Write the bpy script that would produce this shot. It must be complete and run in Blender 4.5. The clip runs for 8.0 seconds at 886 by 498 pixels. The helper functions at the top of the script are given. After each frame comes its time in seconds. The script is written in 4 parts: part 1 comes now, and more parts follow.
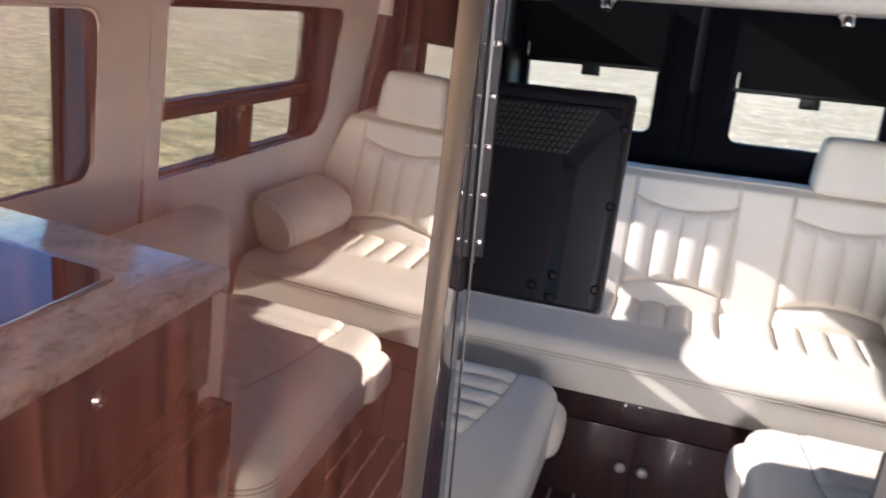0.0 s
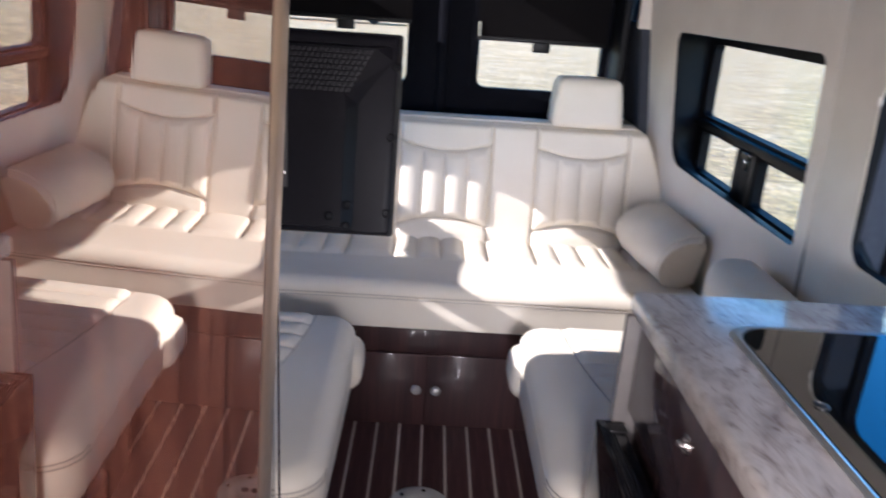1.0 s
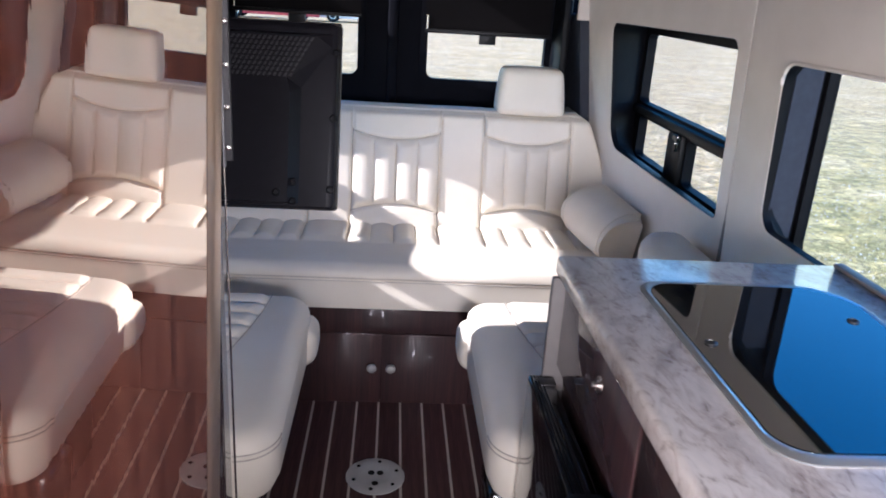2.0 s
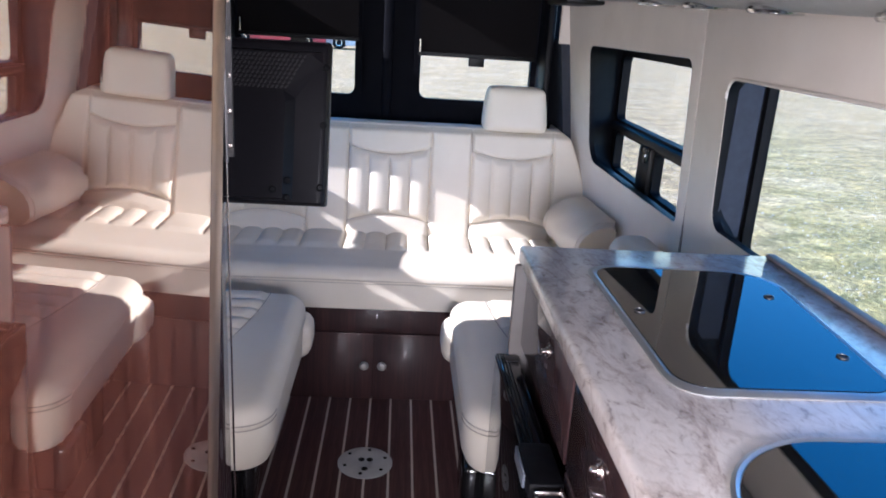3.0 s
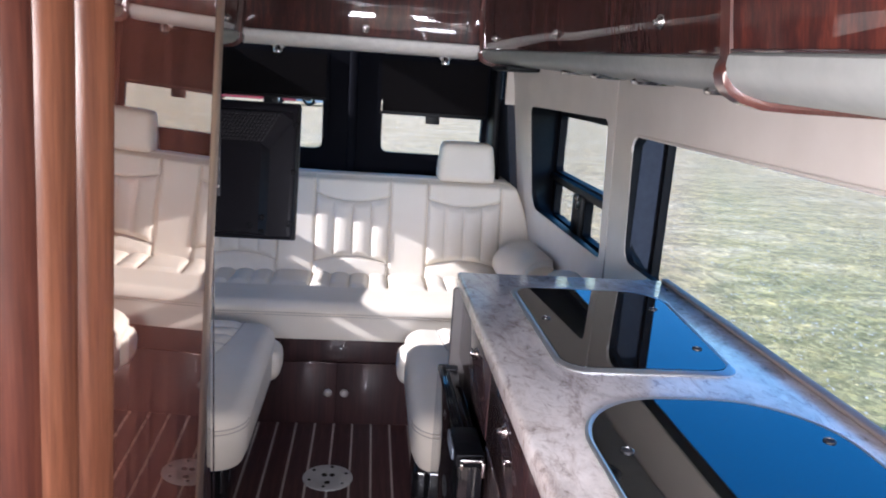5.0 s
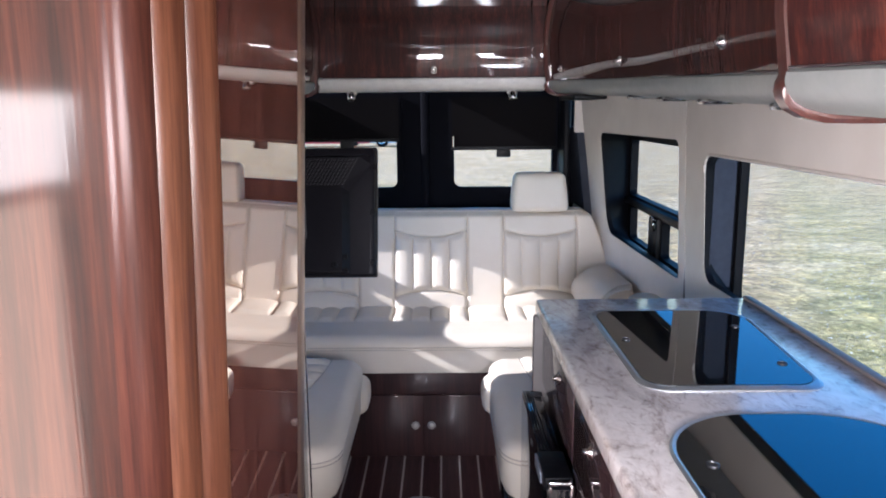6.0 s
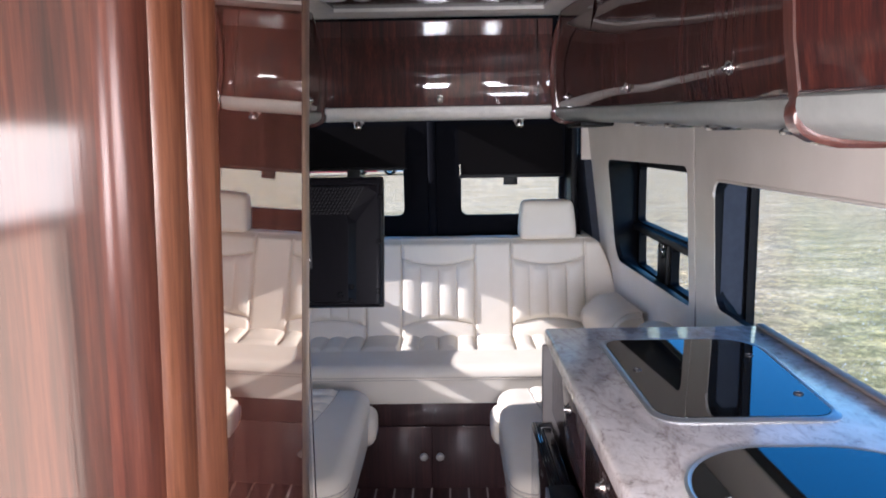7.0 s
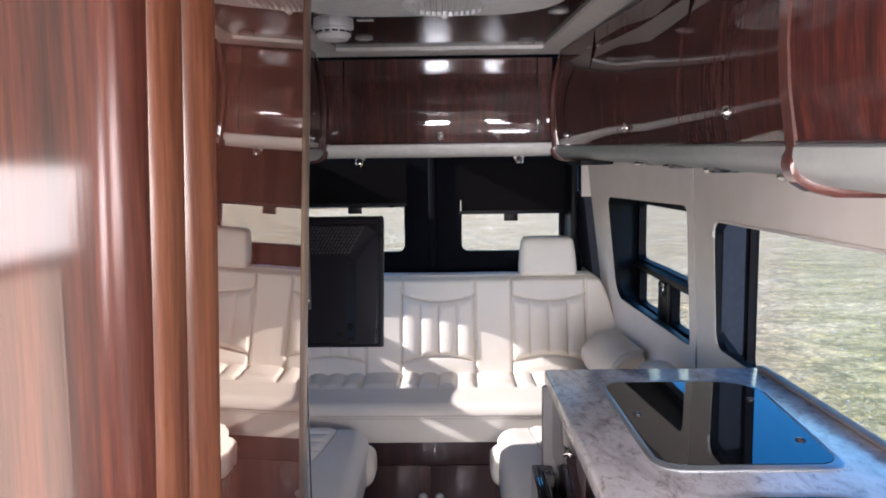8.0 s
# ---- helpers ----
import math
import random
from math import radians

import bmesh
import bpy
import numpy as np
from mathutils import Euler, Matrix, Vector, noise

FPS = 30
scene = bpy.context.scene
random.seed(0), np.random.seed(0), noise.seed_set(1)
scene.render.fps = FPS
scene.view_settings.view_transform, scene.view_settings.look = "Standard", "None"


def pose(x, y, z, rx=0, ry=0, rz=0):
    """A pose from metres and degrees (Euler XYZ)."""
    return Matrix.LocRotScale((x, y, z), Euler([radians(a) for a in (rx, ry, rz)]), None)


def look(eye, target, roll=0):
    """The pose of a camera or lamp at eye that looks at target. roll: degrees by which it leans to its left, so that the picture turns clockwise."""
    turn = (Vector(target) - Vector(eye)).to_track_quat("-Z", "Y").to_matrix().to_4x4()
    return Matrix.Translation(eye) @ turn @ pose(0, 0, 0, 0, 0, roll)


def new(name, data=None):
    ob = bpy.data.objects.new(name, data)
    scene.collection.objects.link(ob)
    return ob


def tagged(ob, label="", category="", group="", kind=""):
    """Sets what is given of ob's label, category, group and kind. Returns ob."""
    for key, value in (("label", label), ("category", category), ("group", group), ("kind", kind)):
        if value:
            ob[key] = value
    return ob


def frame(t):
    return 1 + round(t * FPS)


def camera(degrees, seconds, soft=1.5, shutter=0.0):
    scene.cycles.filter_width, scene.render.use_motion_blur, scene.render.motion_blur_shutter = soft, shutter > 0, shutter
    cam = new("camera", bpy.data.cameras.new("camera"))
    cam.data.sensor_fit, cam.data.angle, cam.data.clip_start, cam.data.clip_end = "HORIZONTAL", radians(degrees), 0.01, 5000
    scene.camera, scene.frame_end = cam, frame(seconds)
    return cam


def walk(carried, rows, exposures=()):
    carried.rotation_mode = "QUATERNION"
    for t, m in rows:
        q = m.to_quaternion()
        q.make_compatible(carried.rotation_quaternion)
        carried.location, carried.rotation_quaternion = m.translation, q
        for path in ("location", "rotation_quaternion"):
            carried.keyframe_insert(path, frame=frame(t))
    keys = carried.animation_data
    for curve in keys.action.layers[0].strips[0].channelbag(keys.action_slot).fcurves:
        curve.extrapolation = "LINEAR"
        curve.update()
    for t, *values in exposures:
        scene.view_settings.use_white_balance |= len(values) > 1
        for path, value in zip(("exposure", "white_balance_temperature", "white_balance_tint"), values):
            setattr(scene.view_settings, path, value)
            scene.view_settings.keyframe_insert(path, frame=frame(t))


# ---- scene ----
cam = camera(61.3, 8.0, soft=1.8, shutter=0.6)
PATH = [
    (0, (-0.006, 0.369, 1.392), (-0.569, 2.189, 0.784), 4.6),
    (0.3, (-0.026, 0.363, 1.381), (-0.453, 2.211, 0.754), 4.2),
    (0.5, (-0.026, 0.372, 1.374), (-0.314, 2.245, 0.734), 4.15),
    (0.8, (-0.020, 0.302, 1.371), (-0.072, 2.191, 0.721), 4.2),
    (1, (-0.033, 0.247, 1.367), (0.021, 2.136, 0.713), 4.0),
    (1.5, (-0.02, 0.199, 1.362), (0.132, 2.078, 0.695), 3.6),
    (3, (0.062, -0.072, 1.354), (0.193, 1.835, 0.763), 3.6),
    (3.5, (0.03, -0.137, 1.363), (0.251, 1.77, 0.805), 3.5),
    (4, (0.009, -0.216, 1.364), (0.296, 1.693, 0.841), 3.7),
    (4.2, (0.017, -0.247, 1.364), (0.319, 1.663, 0.852), 3.9),
    (5.3, (0.104, -0.434, 1.382), (0.234, 1.518, 0.963), 3.0),
    (5.5, (0.094, -0.452, 1.382), (0.168, 1.505, 0.979), 1.7),
    (6, (0.091, -0.444, 1.386), (0.088, 1.522, 1.021), -0.4),
    (6.5, (0.088, -0.431, 1.388), (0.068, 1.541, 1.054), -1.0),
    (7, (0.094, -0.424, 1.386), (0.07, 1.554, 1.094), -0.9),
    (7.5, (0.107, -0.425, 1.397), (0.079, 1.56, 1.152), -0.8),
    (8, (0.098, -0.421, 1.407), (0.072, 1.568, 1.199), -0.7),
]
walk(cam, [(t, look(eye, target, roll)) for t, eye, target, roll in PATH], exposures=[(0, 2.04, 5980, 17), (1.5, 2.08, 5800, 18.5), (3, 1.98, 5640, 18.5), (4, 1.91, 5640, 18), (6, 1.80, 5640, 17.5), (8, 1.78, 5820, 18.5)])

# ---- light ----
SUN_TRAVEL = Vector((1.0, 0.1, -0.5)).normalized()
world = bpy.data.worlds.new("world")
scene.world = world
world.use_nodes = True
sky = world.node_tree.nodes.new("ShaderNodeTexSky")
sky.sky_type, sky.sun_disc = "NISHITA", False
sky.air_density, sky.dust_density, sky.ozone_density, sky.altitude = 1.0, 0.2, 3.0, 1200
sky.sun_elevation = math.asin(-SUN_TRAVEL.z)
sky.sun_rotation = math.atan2(-SUN_TRAVEL.x, -SUN_TRAVEL.y)
back = world.node_tree.nodes["Background"]
back.inputs["Strength"].default_value = 0.15
deep = world.node_tree.nodes.new("ShaderNodeHueSaturation")
deep.inputs["Saturation"].default_value = 1.36
world.node_tree.links.new(sky.outputs["Color"], deep.inputs["Color"])
world.node_tree.links.new(deep.outputs["Color"], back.inputs["Color"])
sun = new("sun", bpy.data.lights.new("sun", "SUN"))
sun.data.energy, sun.data.angle, sun.data.color = 3.2, radians(0.53), (1.0, 0.94, 0.86)
sun.rotation_euler = SUN_TRAVEL.to_track_quat("-Z", "Y").to_euler()


def window_light(name, eye, target, width, height, energy, colour=(1.0, 0.965, 0.92)):
    """An area lamp put at an opening of the cab, out of the camera's view."""
    lamp = new(name, bpy.data.lights.new(name, "AREA"))
    lamp.data.shape, lamp.data.size, lamp.data.size_y = "RECTANGLE", width, height
    lamp.data.energy, lamp.data.color = energy, colour
    lamp.matrix_world = look(eye, target)
    return lamp


window_light("windscreen_daylight", (-0.22, -2.19, 1.24), (0.0, 1.6, 0.25), 0.58, 0.47, 24.5, (1.0, 0.955, 0.90))
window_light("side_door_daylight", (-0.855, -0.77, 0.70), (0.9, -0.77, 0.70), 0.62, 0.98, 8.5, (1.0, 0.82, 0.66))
window_light("cab_left_daylight", (-0.85, -0.82, 1.325), (0.3, -0.82, 1.1), 0.72, 0.21, 4.8)
# Added fill in an unseen cab window, set close to brighten the seats.
window_light("cab_right_fill", (0.86, -1.21, 1.36), (-0.4, 1.5, 0.4), 0.86, 0.4, 22, (1.0, 0.955, 0.90))


# ---- materials ----
def material(name, rough=0.5, metal=0.0):
    m = bpy.data.materials.new(name)
    m.use_nodes = True
    s = m.node_tree.nodes["Principled BSDF"]
    s.inputs["Roughness"].default_value, s.inputs["Metallic"].default_value = rough, metal
    return m, m.node_tree, s


def node(tree, kind, **values):
    n = tree.nodes.new(kind)
    for key, value in values.items():
        n.inputs[key.replace("_", " ")].default_value = value
    return n


def coords(tree, scale):
    tc = tree.nodes.new("ShaderNodeTexCoord")
    mp = tree.nodes.new("ShaderNodeMapping")
    mp.inputs["Scale"].default_value = scale
    tree.links.new(tc.outputs["Object"], mp.inputs["Vector"])
    return mp.outputs["Vector"]


def ramp(tree, fac, stops):
    r = tree.nodes.new("ShaderNodeValToRGB")
    while len(r.color_ramp.elements) < len(stops):
        r.color_ramp.elements.new(0.5)
    for e, (at, col) in zip(r.color_ramp.elements, stops):
        e.position, e.color = at, (*col, 1)
    tree.links.new(fac, r.inputs["Fac"])
    return r.outputs["Color"]


def mix(tree, kind, fac, a, b):
    m = tree.nodes.new("ShaderNodeMix")
    m.data_type, m.blend_type = "RGBA", kind
    for value, slot in ((fac, m.inputs[0]), (a, m.inputs[6]), (b, m.inputs[7])):
        if isinstance(value, (int, float)):
            slot.default_value = value
        elif isinstance(value, tuple):
            slot.default_value = (*value, 1)
        else:
            tree.links.new(value, slot)
    return m.outputs[2]


def noise_tex(tree, scale, detail=4.0, stretch=(1, 1, 1), rough=0.55):
    n = node(tree, "ShaderNodeTexNoise", Scale=scale, Detail=detail, Roughness=rough)
    tree.links.new(coords(tree, stretch), n.inputs["Vector"])
    return n.outputs["Fac"]


def bump(tree, shader, height, strength, distance=0.002):
    b = node(tree, "ShaderNodeBump", Strength=strength, Distance=distance)
    tree.links.new(height, b.inputs["Height"])
    tree.links.new(b.outputs["Normal"], shader.inputs["Normal"])


def wood(name, dark, mid, light, stretch, coat=1.0, coat_ior=1.6, rough=0.3, coat_rough=0.02, warp=0.0):
    """Lacquered wood with streaks along the axis that stretch leaves short."""
    m, tree, s = material(name, rough)
    broad = noise_tex(tree, 3.0, 3.0, stretch)
    fine = noise_tex(tree, 16.0, 6.0, stretch, 0.65)
    both = mix(tree, "MIX", 0.5, broad, fine)
    col = ramp(tree, both, [(0.36, dark), (0.5, mid), (0.66, light)])
    info = tree.nodes.new("ShaderNodeObjectInfo")
    tone = ramp(tree, info.outputs["Random"], [(0.0, (0.82, 0.82, 0.82)), (1.0, (1.0, 1.0, 1.0))])
    tree.links.new(mix(tree, "MULTIPLY", 1.0, col, tone), s.inputs["Base Color"])
    s.inputs["Coat Weight"].default_value, s.inputs["Coat Roughness"].default_value = coat, coat_rough
    s.inputs["Coat IOR"].default_value = coat_ior
    if warp:
        ripple = mix(tree, "MIX", 0.6, noise_tex(tree, 5.0, 1.0), noise_tex(tree, 3.0, 2.0, (40, 40, 0.6)))
        bump(tree, s, ripple, warp, 0.004)
        tree.links.new(s.inputs["Normal"].links[0].from_socket, s.inputs["Coat Normal"])
    return m


def soft(name, low, high, scale, rough, grain, strength):
    m, tree, s = material(name, rough)
    tree.links.new(ramp(tree, noise_tex(tree, scale, 4.0), [(0.3, low), (0.7, high)]), s.inputs["Base Color"])
    bump(tree, s, noise_tex(tree, grain, 3.0), strength, 0.001)
    return m


def plain(name, col, rough, metal=0.0, vary=0.12, scale=30.0, coat=0.0, spec=0.5):
    m, tree, s = material(name, rough, metal)
    low = tuple(c * (1 - vary) for c in col)
    tree.links.new(ramp(tree, noise_tex(tree, scale, 3.0), [(0.3, low), (0.7, col)]), s.inputs["Base Color"])
    wear = tree.nodes.new("ShaderNodeMapRange")
    wear.inputs["To Min"].default_value, wear.inputs["To Max"].default_value = rough * 0.8, min(1.0, rough * 1.25)
    tree.links.new(noise_tex(tree, scale * 2.3, 4.0), wear.inputs["Value"])
    tree.links.new(wear.outputs["Result"], s.inputs["Roughness"])
    s.inputs["Coat Weight"].default_value, s.inputs["Specular IOR Level"].default_value = coat, spec
    return m


VERT, ALONG, ACROSS = (14, 14, 0.5), (14, 0.5, 14), (0.5, 14, 14)
WOOD_PANEL = wood("gloss_wood_panel", (0.075, 0.022, 0.015), (0.21, 0.066, 0.043), (0.41, 0.145, 0.092), VERT, coat=0.0, rough=0.5, warp=0.005)


def mirror_lacquer(m, share, tint=(0.96, 0.91, 0.83), haze=0.008):
    """A thick mirror-like lacquer over the wood."""
    tree = m.node_tree
    gl = tree.nodes.new("ShaderNodeBsdfGlossy")
    gl.inputs["Color"].default_value, gl.inputs["Roughness"].default_value = (*tint, 1), haze
    tree.links.new(tree.nodes["Principled BSDF"].inputs["Normal"].links[0].from_socket, gl.inputs["Normal"])
    ms = tree.nodes.new("ShaderNodeMixShader")
    ms.inputs["Fac"].default_value = share
    tree.links.new(tree.nodes["Principled BSDF"].outputs["BSDF"], ms.inputs[1])
    tree.links.new(gl.outputs["BSDF"], ms.inputs[2])
    tree.links.new(ms.outputs["Shader"], tree.nodes["Material Output"].inputs["Surface"])


mirror_lacquer(WOOD_PANEL, 0.62, (0.90, 0.85, 0.78))
WOOD_PANEL.node_tree.nodes["Principled BSDF"].inputs["Specular IOR Level"].default_value = 0.05
WOOD_POST = wood("gloss_wood_post", (0.013, 0.0032, 0.0015), (0.032, 0.0076, 0.0035), (0.066, 0.0180, 0.0085), VERT, coat=0.0, rough=0.7, warp=0.02)
WOOD_BEAD = wood("amber_wood_bead", (0.050, 0.0150, 0.0066), (0.086, 0.0285, 0.0128), (0.130, 0.048, 0.022), VERT, coat=0.0, rough=0.7, warp=0.006)
mirror_lacquer(WOOD_POST, 0.026, (0.96, 0.87, 0.79), 0.085)
mirror_lacquer(WOOD_BEAD, 0.028, (0.97, 0.84, 0.74), 0.25)
# Lighter copy of the post wood; the corner's highlight is put in its colour.
WOOD_POST_LIT = wood("lit_post_wood", (0.030, 0.0082, 0.0045), (0.058, 0.0162, 0.0088), (0.098, 0.0305, 0.0160), VERT, coat=0.0, rough=0.7, warp=0.015)
mirror_lacquer(WOOD_POST_LIT, 0.014, (0.98, 0.84, 0.77), 0.22)
for m in (WOOD_POST, WOOD_BEAD, WOOD_POST_LIT):
    m.node_tree.nodes["Principled BSDF"].inputs["Specular IOR Level"].default_value = 0.1
WOOD_CAB = wood("gloss_wood_cabinet", (0.020, 0.0034, 0.0024), (0.062, 0.0095, 0.0056), (0.150, 0.0290, 0.0145), VERT, coat=1.0, coat_ior=1.62, coat_rough=0.018, rough=0.7, warp=0.012)
WOOD_TRIM = wood("gloss_wood_trim", (0.065, 0.022, 0.017), (0.10, 0.036, 0.028), (0.15, 0.06, 0.046), VERT, coat_ior=1.6, coat_rough=0.12)
WOOD_BASE = wood("dark_wood_front", (0.017, 0.0045, 0.006), (0.034, 0.0095, 0.011), (0.060, 0.018, 0.018), VERT, coat=1.0, coat_ior=1.5, coat_rough=0.02, rough=0.7)
FLOOR_WOOD = wood("floor_wood", (0.032, 0.014, 0.015), (0.063, 0.027, 0.028), (0.105, 0.046, 0.043), ALONG, coat=0.0, rough=0.5)
FLOOR_WOOD.node_tree.nodes["Principled BSDF"].inputs["Specular IOR Level"].default_value = 0.25
STRIP = wood("floor_strip", (0.40, 0.335, 0.285), (0.50, 0.43, 0.37), (0.60, 0.525, 0.46), ALONG, coat_ior=1.45, coat_rough=0.12)
LEATHER = soft("cream_leather", (0.66, 0.592, 0.492), (0.71, 0.645, 0.548), 5.0, 0.52, 420.0, 0.12)
STITCH = plain("stitching", (0.42, 0.37, 0.32), 0.8)
LINING = soft("wall_lining", (0.61, 0.556, 0.496), (0.67, 0.616, 0.555), 6.0, 0.75, 700.0, 0.25)
VALANCE = plain("satin_valance", (0.37, 0.39, 0.37), 0.38)
TRIM_WHITE = plain("warm_white_trim", (0.90, 0.87, 0.81), 0.45)
WHITE_PLASTIC = plain("white_plastic", (0.92, 0.91, 0.88), 0.4)
CHROME = plain("brushed_metal", (0.72, 0.70, 0.68), 0.18, 1.0, 0.06)
STEEL = plain("steel_plate", (0.66, 0.65, 0.63), 0.25, 1.0, 0.1)
BRONZE = plain("bronze_edge", (0.40, 0.28, 0.21), 0.34, 0.8, 0.08)
BLACK = plain("black_plastic", (0.005, 0.005, 0.0055), 0.45, 0.0, 0.3, spec=0.22)
BLACK_SHELL = plain("black_tv_shell", (0.0070, 0.0063, 0.0088), 0.42, 0.0, 0.2, 60.0, spec=0.10)
BLACK_GLOSS = plain("black_gloss", (0.008, 0.008, 0.009), 0.07, 0.0, 0.2, spec=0.7)
RUBBER = plain("black_rubber", (0.005, 0.0052, 0.007), 0.5, 0.0, 0.3, spec=0.14)
DOOR_TRIM = plain("navy_black_trim", (0.0028, 0.0032, 0.0065), 0.7, 0.0, 0.3, 12.0, spec=0.08)
SHADE = plain("charcoal_blind", (0.0105, 0.0095, 0.010), 1.0, 0.0, 0.15, 200.0, spec=0.0)
PILLAR = plain("slate_pillar", (0.035, 0.04, 0.055), 0.7, 0.0, 0.2, spec=0.3)
CEIL_GLOSS = plain("brown_gloss_ceiling", (0.030, 0.022, 0.019), 0.16, 0.0, 0.15, 8.0, 0.12, spec=0.3)
CEIL_GLOSS.node_tree.nodes["Principled BSDF"].inputs["Coat Roughness"].default_value = 0.16
LID = plain("black_glass_lid", (0.006, 0.006, 0.007), 0.02, 0.0, 0.1)
LID.node_tree.nodes["Principled BSDF"].inputs["IOR"].default_value = 2.3
SATIN_RIM = plain("satin_steel_rim", (0.50, 0.51, 0.52), 0.33, 0.85, 0.06)
SILL = plain("brown_sill_edge", (0.24, 0.185, 0.165), 0.5)
VENT_GREY = plain("grey_vent_ribs", (0.013, 0.0115, 0.0135), 0.5)
FLOOR_PLATE = plain("floor_plate_steel", (0.52, 0.52, 0.52), 0.5, 0.45, 0.12)
KNOB = plain("satin_chrome_knob", (0.50, 0.49, 0.48), 0.36, 0.65, 0.05)
FRIDGE_BLACK = plain("black_fridge_front", (0.010, 0.010, 0.012), 0.05, 0.0, 0.2, spec=0.8)
DARK_METAL = plain("dark_hinge_metal", (0.10, 0.097, 0.10), 0.4, 0.9)
GREY_BAR = plain("pale_print", (0.22, 0.25, 0.30), 0.3)
END_GREY = plain("taupe_edge", (0.15, 0.13, 0.12), 0.5)
RED_PAINT = plain("red_vehicle_paint", (0.45, 0.03, 0.05), 0.3, coat=0.5)
WHITE_PAINT = plain("white_vehicle_paint", (0.75, 0.75, 0.75), 0.3, coat=0.5)


def marble():
    m, tree, s = material("marble_laminate", 0.16)
    warp = node(tree, "ShaderNodeTexNoise", Scale=4.0, Detail=8.0, Roughness=0.62, Distortion=1.4)
    tree.links.new(coords(tree, (1.0, 0.8, 1.0)), warp.inputs["Vector"])
    vein = node(tree, "ShaderNodeTexNoise", Scale=9.0, Detail=8.0, Roughness=0.72, Distortion=1.2)
    tree.links.new(coords(tree, (1.6, 0.7, 1.0)), vein.inputs["Vector"])
    base = ramp(tree, warp.outputs["Fac"], [(0.36, (0.50, 0.45, 0.43)), (0.47, (0.70, 0.65, 0.62)), (0.60, (0.82, 0.77, 0.74))])
    lines = ramp(tree, vein.outputs["Fac"], [(0.34, (0.46, 0.40, 0.39)), (0.43, (0.80, 0.76, 0.74)), (0.50, (1, 1, 1))])
    fleck = node(tree, "ShaderNodeTexNoise", Scale=34.0, Detail=6.0, Roughness=0.7, Distortion=0.8)
    tree.links.new(coords(tree, (1.5, 0.8, 1.0)), fleck.inputs["Vector"])
    spots = ramp(tree, fleck.outputs["Fac"], [(0.33, (0.42, 0.37, 0.36)), (0.42, (0.86, 0.83, 0.81)), (0.50, (1, 1, 1)), (0.66, (1.08, 1.07, 1.06))])
    veined = mix(tree, "MULTIPLY", 0.85, base, lines)
    tree.links.new(mix(tree, "MULTIPLY", 0.8, veined, spots), s.inputs["Base Color"])
    return m


def tinted_glass():
    m, tree, s = material("tinted_glass", 0.0)
    glass = tree.nodes.new("ShaderNodeBsdfGlossy")
    glass.inputs["Roughness"].default_value = 0.0
    clear = tree.nodes.new("ShaderNodeBsdfTransparent")
    clear.inputs["Color"].default_value = (0.85, 0.855, 0.84, 1)
    lw = tree.nodes.new("ShaderNodeLayerWeight")
    lw.inputs["Blend"].default_value = 0.5
    steep = tree.nodes.new("ShaderNodeMath")
    steep.operation, steep.inputs[1].default_value = "POWER", 5.0
    tree.links.new(lw.outputs["Facing"], steep.inputs[0])
    gloss = tree.nodes.new("ShaderNodeMath")
    gloss.operation, gloss.inputs[1].default_value, gloss.inputs[2].default_value = "MULTIPLY_ADD", 0.45, 0.02
    tree.links.new(steep.outputs[0], gloss.inputs[0])
    ms = tree.nodes.new("ShaderNodeMixShader")
    tree.links.new(gloss.outputs[0], ms.inputs["Fac"])
    tree.links.new(clear.outputs["BSDF"], ms.inputs[1])
    tree.links.new(glass.outputs["BSDF"], ms.inputs[2])
    tree.links.new(ms.outputs["Shader"], tree.nodes["Material Output"].inputs["Surface"])
    return m


